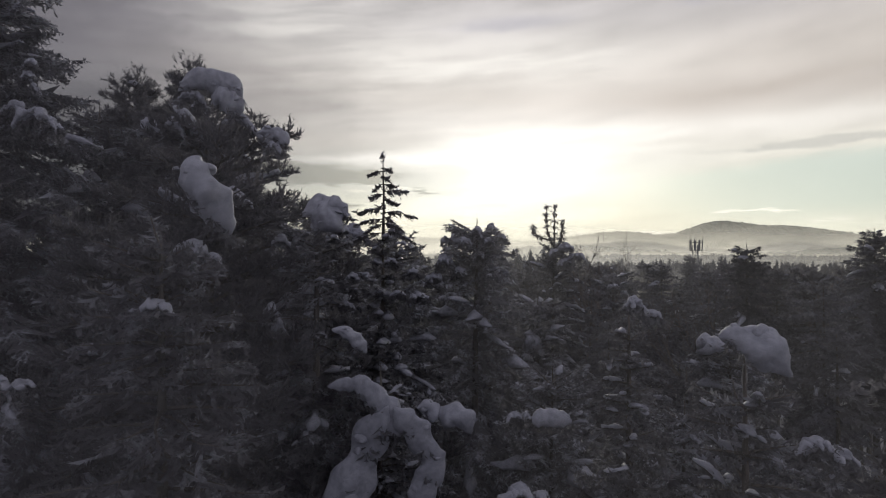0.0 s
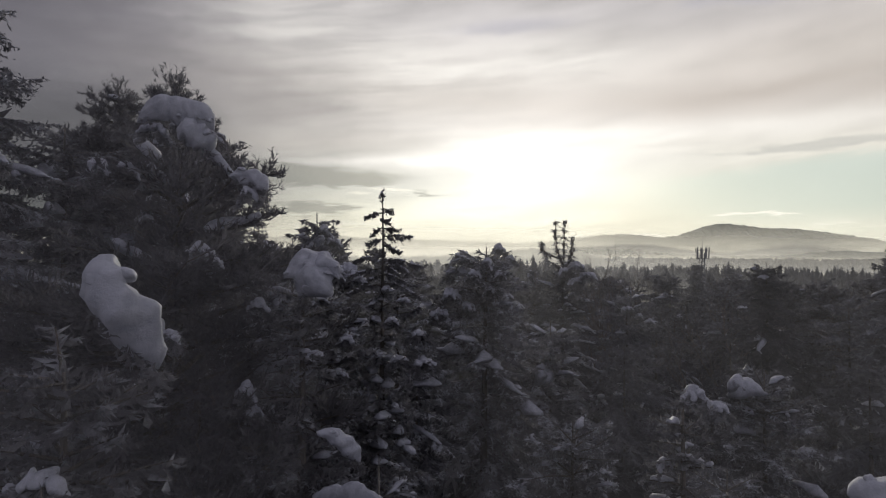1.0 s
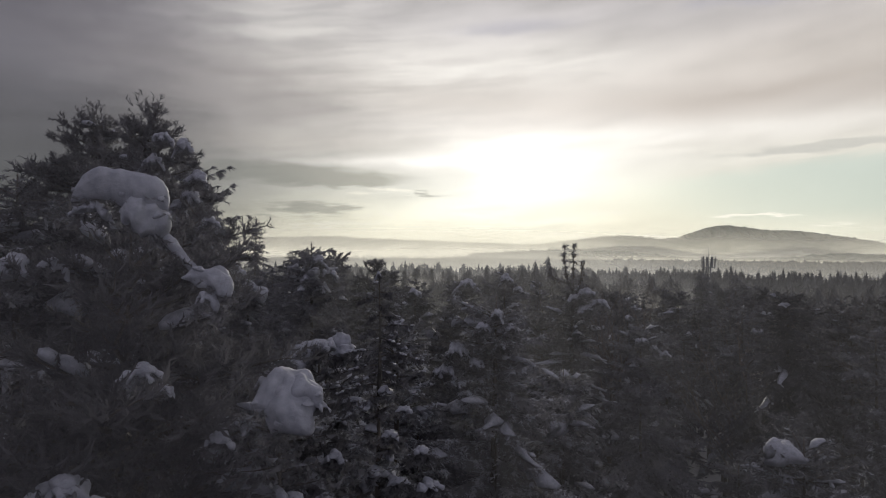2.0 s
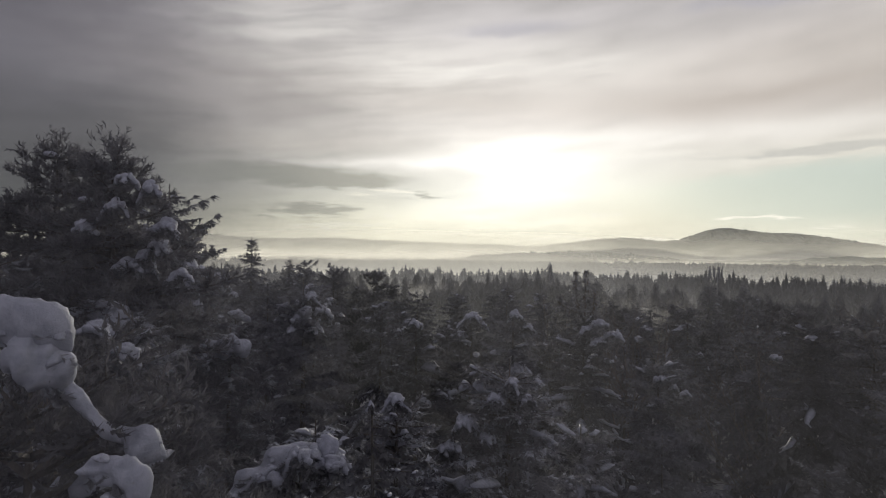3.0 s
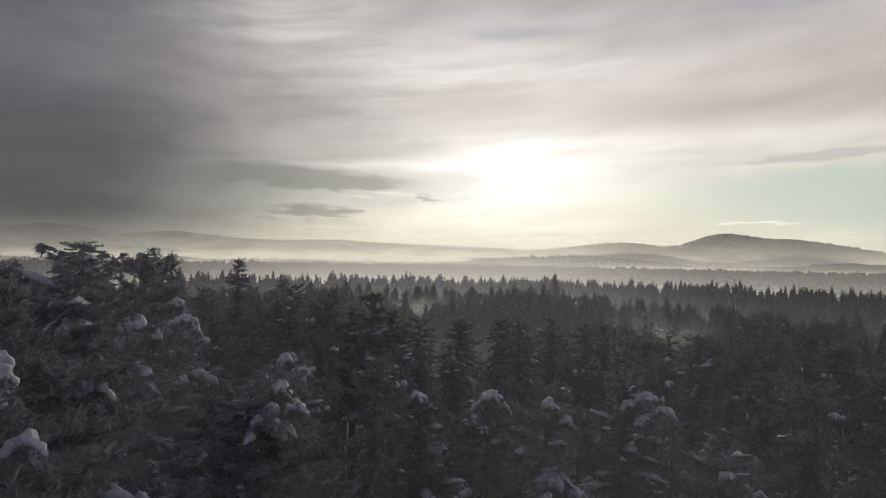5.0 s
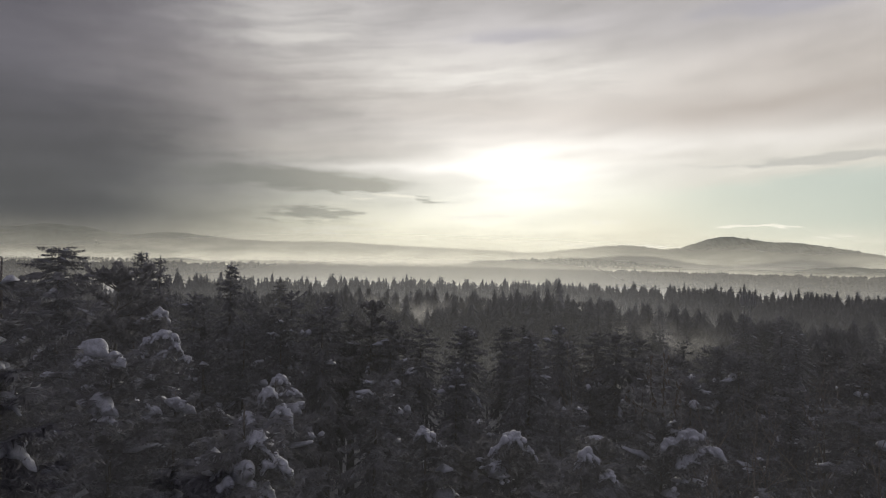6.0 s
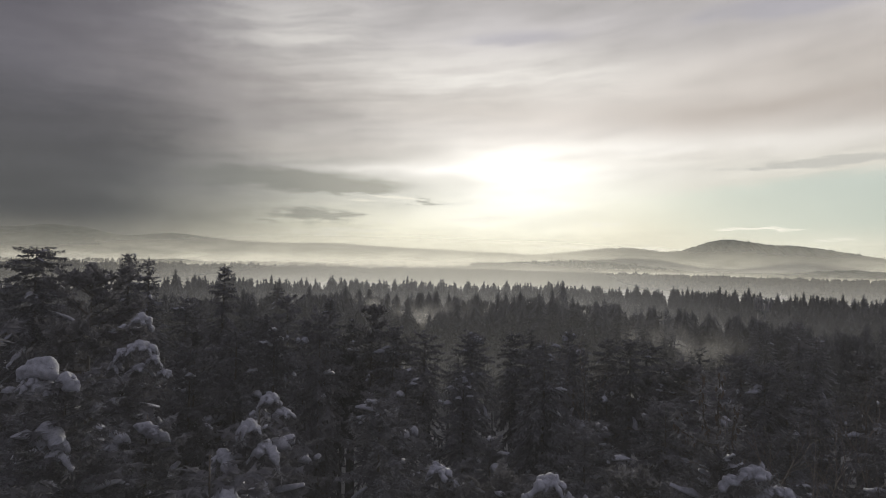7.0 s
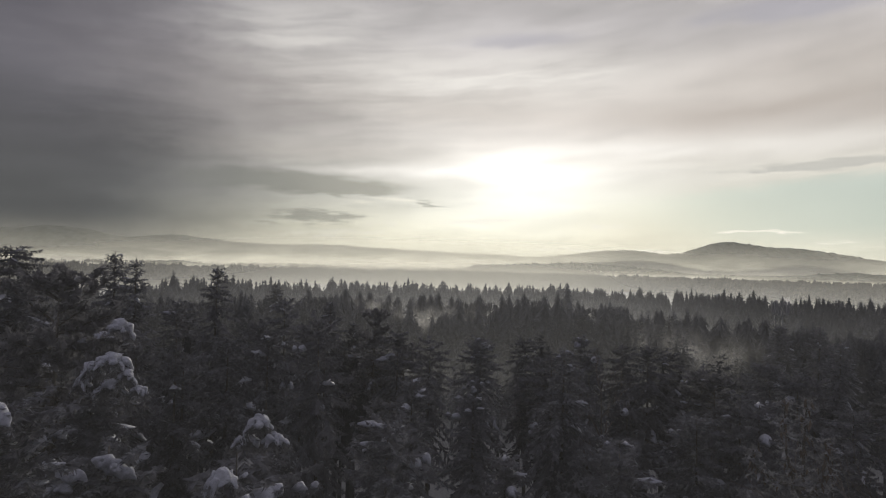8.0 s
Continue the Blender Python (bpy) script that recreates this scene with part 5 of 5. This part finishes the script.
for k, (x, y, top, R) in enumerate(((16.8, 31.2, .3, 3.0), (24.5, 32.0, 1.2, 3.3), (-19, 47.7, 1.7, 2.4), (-27.9, 62, 5.7, 2.6), (-25.9, 61.4, 5.2, 2.3), (-20.7, 64, 4.8, 2.5),
                                    (-25, 94, 2.3, 2.6), (-13.6, 74.5, 1.5, 2.5), (-11.8, 78, -.8, 2.2), (4.7, 51, .9, 2.4), (-15, 39, 1.5, 2.3), (36.7, 84.5, -.7, 2.4), (38.4, 87, -.9, 2.4), (40, 79, -1.8, 2.4), (43, 87, -1.0, 2.4))):
    e = tree("spruce_tree", "tall dark spruce standing above the canopy", spruce(90 + k, EYE + top, R * 1.5, fine=0, coarse=1.0 if y < 45 else 1.35, snow=0.05, snow_level=1, power=0.68, pads=1.3, stub=0.20, whorl=0.21, lift=20, leader=0.4, low=0.55, spray=0.6, twiggy=y < 40), (x, y, 0), CANOPY)
    hero.append((x, y, R))
hero_spruce(-28.3, 52, 5.8, 4.2, 110, "round-headed dark tree above the canopy", fine=0, coarse=1.0, power=0.36, stub=0.5, lift=8, leader=0.15, snow=0.1, low=0.5)

# broad loads on the trees along the way
for x, y, z, pads in ((-11.5, 29.4, 2.55, [[(-.7, -.25, .08), (-.42, .0, .26), (-.12, .2, .22), (.15, .05, .22), (.4, -.12, .15)], [(.3, -.18, .1), (.55, -.2, .22), (.8, -.32, .15), (.9, -.45, .05)], (-.2, -.35, .9, .5)]),
                      (-11.3, 29.4, .8, [[(-.55, -.12, .08), (-.3, .08, .24), (0, .16, .28), (.3, .05, .24), (.55, -.15, .08)], (.2, -.3, .8, .4)]),
                      (-11.8, 32.6, .0, [[(-.6, -.1, .1), (-.3, .1, .28), (.1, .08, .3), (.5, -.1, .2), (.7, -.3, .06)], (.2, -.35, .9, .4)]),
                      (-10.6, 32.9, .05, [[(-.6, .15, .06), (-.3, .15, .18), (0, .05, .2), (.35, -.1, .16), (.6, -.3, .05)]]),
                      (-10.9, 33.4, -.35, [[(-.35, .35, .05), (-.1, .1, .13), (.15, -.12, .15), (.4, -.35, .08)]]),
                      (-5.9, 13.8, 2.0, [(0, 0, .7, .36), (.45, -.35, .5, .35), (-.5, -.1, .6, .3), (.1, -.5, .6, .3), (-.7, -.5, .4, .3)]),
                      (-1.3, 15.4, .5, [(0, 0, .5, .3)]),
                      (.95, 16.7, .6, [(.05, -.05, .36, .3), (.4, -.4, .4, .3), (-.3, -.4, .45, .3), (.1, -.8, .4, .3)]),
                      (-2.45, 12.8, .3, [(.1, .1, .6, .3), (-.4, -.2, .6, .34), (.5, 0, .5, .3), (-.8, -.5, .5, .3)]),
                      (.75, 28.1, .55, [(0, .1, .8, .4), (.45, -.25, .4, .4), (-.45, -.25, .4, .4)]),
                      (-1.7, 30.2, .05, [(0, 0, .8, .45)]),
                      (-9.0, 22.3, 3.4, [(0, 0, .9, .5), (.4, -.5, .6, .4)]),
                      (-8.3, 21.9, 2.2, [(0, 0, .9, .4)]),
                      (-5.2, 23.9, 1.0, [(0, 0, .8, .4), (.3, -.4, .5, .3)]),
                      (-18.7, 47.0, 1.65, [(0, .1, 1.5, .8), (-.9, -.4, .9, .6)]),
                      (-14.1, 38.4, 1.5, [(.1, .2, 1.3, .6), (-.5, -.1, .9, .6), (.7, -.3, .8, .5), (-.9, -.6, .8, .5), (.1, -.7, 1.1, .6), (1.1, -.8, .7, .4)]),
                      (-7.2, 16.3, 1.75, [(-.1, .1, 1.5, .8), (.55, -.2, 1.0, .7), (-.6, -.25, .8, .5)]),
                      (-6.8, 16.9, 3.0, [(0, .1, .5, .4), (.15, -.2, .35, .3)]),
                      (-6.0, 19.2, .85, [[(-.25, -.35, .12), (-.05, -.1, .24), (.18, .1, .30), (.42, .0, .28), (.55, -.3, .14)], [(-.95, .0, .05), (-.8, -.15, .14), (-.6, -.35, .2), (-.3, -.4, .16)], (-.5, -.4, .6, .4)]),
                      (-2.6, 13.1, .35, [[(.25, .12, .05), (.10, .02, .17), (-.18, -.22, .26), (-.48, -.52, .29), (-.78, -.86, .30), (-1.0, -1.15, .12)], [(.42, .26, .04), (.50, .14, .16), (.60, -.04, .17), (.66, -.22, .06)]]),
                      (.05, 16.9, -.4, [(0, 0, .7, .5), (.45, -.3, .5, .35), (-.3, -.5, .6, .4)]),
                      (2.4, 25.9, -1.1, [(0, 0, 1.1, .9), (.6, -.4, .6, .4)]),
                      (2.2, 25.9, .95, [(0, 0, .6, .5), (.5, -.4, .5, .3)]),
                      (6.6, 30.6, .1, [(0, 0, 1.0, .4), (-.5, -.3, .9, .4), (.6, -.5, 1.0, .4), (0, -.8, 1.0, .4)]),
                      (-5.9, 27.9, 1.75, [(0, 0, .6, .5), (.4, -.5, .7, .5), (-.5, -.7, .7, .5), (.2, -1.2, .8, .5)]),
                      (-8.1, 36.6, .2, [(0, 0, .9, .6), (.5, -.5, .8, .5), (-.4, -.6, .8, .5)]),
                      (-5.0, 24.3, 1.65, [(0, 0, .7, .5), (.35, -.45, .7, .5), (-.4, -.5, .7, .5), (.1, -1.0, .8, .5)]),
                      (8.6, 28.4, -1.9, [(0, 0, .7, .3), (.5, -.3, .5, .3), (1.0, -.6, .5, .3)])):
    e = min((o for o in scene.objects if o.name.startswith("spruce_tree") and o.parent is None), key=lambda o: (o.location.x - x) ** 2 + (o.location.y - y) ** 2)
    load(e, (x, y, z), pads, int(1000 + x * 7 + y * 3))

# variants for the canopy, built once and copied
kinds = []
for k in range(9):
    H = 19.0
    e = tree("spruce_tree", FAR_SPRUCE_LABEL, spruce(200 + k, H, 3.9 + 0.15 * k, fine=0, coarse=1.32, spray=0.6, snow=0.03 + 0.03 * (k % 4), snow_level=1, low=0.50, droop=0.55, pads=1.5, power=0.45 + 0.03 * (k % 4), caps=1.3 if k % 3 else 0.6, cap_size=0.24, stub=0.2, lift=26, reach=2.9, leader=0.25), (0, 0, 0), CANOPY)
    kinds.append(e)
for k in range(2):
    kinds.append(tree("pine_tree", "snow-dusted pine in the dense winter forest", pine(220 + k, 19.0, 2.6, fine=False, crown=6.0, tufts=0.9, snow=0.1), (0, 0, 0), PINE))
tree("birch_tree", "leafless broadleaf tree with upright bare twigs", birch(240, EYE - 0.1), (8.9, 33.6, 0), SPRUCE)
hero.append((8.9, 33.6, 1.5))
bare = [tree("birch_tree", "leafless frosted broadleaf tree among the spruces", birch(230 + k, 18.0), (0, 0, 0), SPRUCE) for k in range(2)]

rng = np.random.default_rng(77)
taken = list(hero)
first = set()
count = 0
cells = [(x, y) for y in np.arange(-17, 78, 5.3) for x in np.arange(-58, 59, 5.3)]
for cx, cy in cells:
    x, y = cx + rng.uniform(-1.9, 1.9), cy + rng.uniform(-1.9, 1.9)
    r = math.hypot(x, y)
    if r > 78 or (y < 4 and r > 21) or (y > 4 and r > 26 and abs(math.atan2(x, y)) > 0.80):
        continue
    if any((x - a) ** 2 + (y - b) ** 2 < (0.58 * (min(c, 3.0) + 2.2)) ** 2 for a, b, c in taken):
        continue
    top = 19.3 + 1.5 * noise.noise(Vector((x / 14, y / 14, 2.0))) + rng.normal(0, 2.1)
    if x < -4:
        top += min(2.2, (-4 - x) * 0.16)
    if x > -3:
        top = min(top, 20.4)
    if r < 14 or (abs(x + 1) < 4.0 and -10 < y < 30):
        top = min(top, 18.6)
    if y < 2:
        top = min(top, 18.0)
    pick = bare if x > 6 and y > 25 and rng.random() < 0.14 else kinds
    i = int(rng.integers(len(pick)))
    base = pick[i]
    h = 18.0 if pick is bare else 19.0
    w = rng.uniform(0.85, 1.15)
    m = Matrix.LocRotScale((x, y, 0), Euler((0, 0, rng.uniform(0, 6.28))), (w, w, top / h))
    key = (pick is bare, i)
    if key not in first:
        first.add(key)
        base.matrix_basis = m
    else:
        src_scale = base.scale.copy()
        ob = copy_thing(base, m @ Matrix.Diagonal((1 / src_scale.x, 1 / src_scale.y, 1 / src_scale.z, 1)))
    taken.append((x, y, 2.4))
    count += 1

# leaders of the broken spruce, hung with cones
rng = np.random.default_rng(5)
stems, cones, tufts_ = Soup(), Soup(), Soup()
for (bx, lean, h, rise) in ((0.0, 0.06, 2.35, 0.0), (0.1, 0.34, 1.5, 0.0), (-0.05, -0.34, 2.2, 0.1), (-0.1, -1.05, 0.9, 0.35)):
    s = np.linspace(0, 1, 8)
    pts = np.stack([bx + lean * np.sin(np.minimum(s * 2.2, 1.57)), 0.1 * np.sin(s * 3 + bx * 20), EYE + 0.1 + rise + h * s ** 1.25], 1)
    tube(stems, pts, 0.04 * (1 - s) + 0.015, 5)
    q = pts[rng.integers(1, 8, 90)] + rng.normal(0, 0.04, (90, 3))
    e2 = q + np.stack([rng.normal(0, 0.15, 90), rng.normal(0, 0.15, 90), rng.uniform(-0.24, 0.10, 90)], 1)
    feathers(tufts_, q, e2, 0.035, rng)
    spikes(tufts_, q, e2, 0.02, 0.07, 0.012, rng, 0.5)
    spikes(tufts_, pts[1:-1], pts[2:], 0.012, 0.11, 0.018, rng, 0.5)
    c0 = pts[rng.integers(2, 8, 26)] + rng.normal(0, 0.05, (26, 3))
    spindles(cones, c0, c0 + np.stack([rng.normal(0, .05, 26), rng.normal(0, .05, 26), rng.uniform(-.3, -.16, 26)], 1), 0.04, rng)
part("leaders", stems, BARK, fork, "several upright broken leaders", True)
tagged(part("cone_cluster", cones, CONE, fork, "hanging brown cones"), kind="stuff")
tagged(part("leader_foliage", tufts_, SPRUCE, fork), kind="stuff")


# ---- the mast and the village ----
def mast(x, y, top):
    e = thing("lattice_mast", "grey steel lattice mast crowned with panel antennas", "mast", at=(x, y, 0))
    legs = [(0.75 * math.cos(a), 0.75 * math.sin(a)) for a in (0.5, 2.594, 4.689)]
    for lx, ly in legs:
        s = Soup()
        tube(s, [(lx, ly, -0.5), (lx * 0.7, ly * 0.7, top - 1.0)], [0.07, 0.06], 6)
        part("leg", s, STEEL, e, "", True)
    s = Soup()
    z, k = 0.5, 0
    while z < top - 2.2:
        for i in range(3):
            a, b = legs[i], legs[(i + 1) % 3]
            q = 1 - 0.3 * z / top
            tube(s, [(a[0] * q, a[1] * q, z), (b[0] * q, b[1] * q, z + 1.1)], [0.03, 0.03], 4)
            tube(s, [(a[0] * q, a[1] * q, z), (b[0] * q, b[1] * q, z)], [0.025, 0.025], 4)
        z += 1.1
    part("bracing", s, STEEL, e)
    for zz in (top - 1.9, top - 0.6):
        s = Soup()
        ring = [(0.9 * math.cos(a), 0.9 * math.sin(a), zz) for a in np.linspace(0, 6.283, 25)]
        tube(s, ring, [0.045] * 25, 5)
        for i in range(6):
            a = i * 1.047
            tube(s, [(0.4 * math.cos(a), 0.4 * math.sin(a), zz), (0.9 * math.cos(a), 0.9 * math.sin(a), zz)], [0.04] * 2, 4)
        part("ring", s, STEEL, e)
    panel = None
    for i in range(9):
        a = i * 6.283 / 9
        if panel is None:
            bm = bmesh.new()
            bmesh.ops.create_cube(bm, size=1.0)
            bmesh.ops.scale(bm, vec=(0.10, 0.17, 1.8), verts=bm.verts)
            bmesh.ops.bevel(bm, geom=bm.edges[:], offset=0.03, segments=2, affect="EDGES")
            panel = bpy.data.meshes.new("panel_antenna")
            bm.to_mesh(panel)
            bm.free()
            panel.materials.append(PANEL)
        ob = new("panel_antenna", panel)
        ob.parent = e
        ob.matrix_basis = Matrix.LocRotScale((1.0 * math.cos(a), 1.0 * math.sin(a), top - 1.2 + 0.12 * (i % 3)), Euler((0, 0.05, a)), None)
    s = Soup()
    tube(s, [(0, 0, top - 2.6), (0, 0, top + 1.3)], [0.05, 0.02], 6)
    part("lightning_rod", s, STEEL, e, "", True)
    return e


mast(41.5, 92.5, EYE + 1.7)


def house(x, y, w, d, h, turn):
    e = thing("house", "small pale house with a snow-covered gable roof", "house", "village houses")
    e.matrix_basis = pose(x, y, -0.3, 0, 0, turn)
    s = Soup()
    v = [(sx * w / 2, sy * d / 2, z) for z in (0, h) for sx, sy in ((-1, -1), (1, -1), (1, 1), (-1, 1))] + [(-w / 2, 0, h + d * 0.42), (w / 2, 0, h + d * 0.42)]
    s.add(v, [(0, 1, 5), (0, 5, 4), (1, 2, 6), (1, 6, 5), (2, 3, 7), (2, 7, 6), (3, 0, 4), (3, 4, 7), (4, 8, 7), (5, 6, 9)])
    part("wall", s, PLASTER, e)
    s = Soup()
    o, t = 0.5, 0.3
    for q in (-1, 1):
        a = [(-w / 2 - o, q * (d / 2 + o), h - 0.3), (w / 2 + o, q * (d / 2 + o), h - 0.3), (w / 2 + o, 0, h + d * 0.42 + 0.12), (-w / 2 - o, 0, h + d * 0.42 + 0.12)]
        b = [(p[0], p[1], p[2] + t) for p in a]
        s.add(a + b, [(0, 2, 1), (0, 3, 2), (4, 5, 6), (4, 6, 7), (0, 1, 5), (0, 5, 4), (1, 2, 6), (1, 6, 5), (2, 3, 7), (2, 7, 6), (3, 0, 4), (3, 4, 7)])
    roof = part("roof", s, SNOW, e, "roof under thick snow, coloured as in shade")
    s = Soup()
    tube(s, [(w * 0.2, d * 0.1, h + d * 0.2), (w * 0.2, d * 0.1, h + d * 0.42 + 1.1)], [0.4, 0.4], 4)
    part("chimney", s, PLASTER, roof)
    for i in range(3):
        s = Soup()
        cx = -w / 3 + i * w / 3
        tube(s, [(cx, -d / 2 - 0.03, h * 0.35), (cx, -d / 2 - 0.03, h * 0.75)], [0.55, 0.55], 4)
        part("window", s, PANE, e)
    return e


rng = np.random.default_rng(9)
for x, y in ((-445, 1010), (-380, 1090), (-300, 1180), (-186, 1060), (-262, 980), (-120, 1210), (-520, 960), (-60, 1120)):
    house(x, y, rng.uniform(10, 15), rng.uniform(8, 10), rng.uniform(4.5, 6.5), rng.uniform(-40, 40))
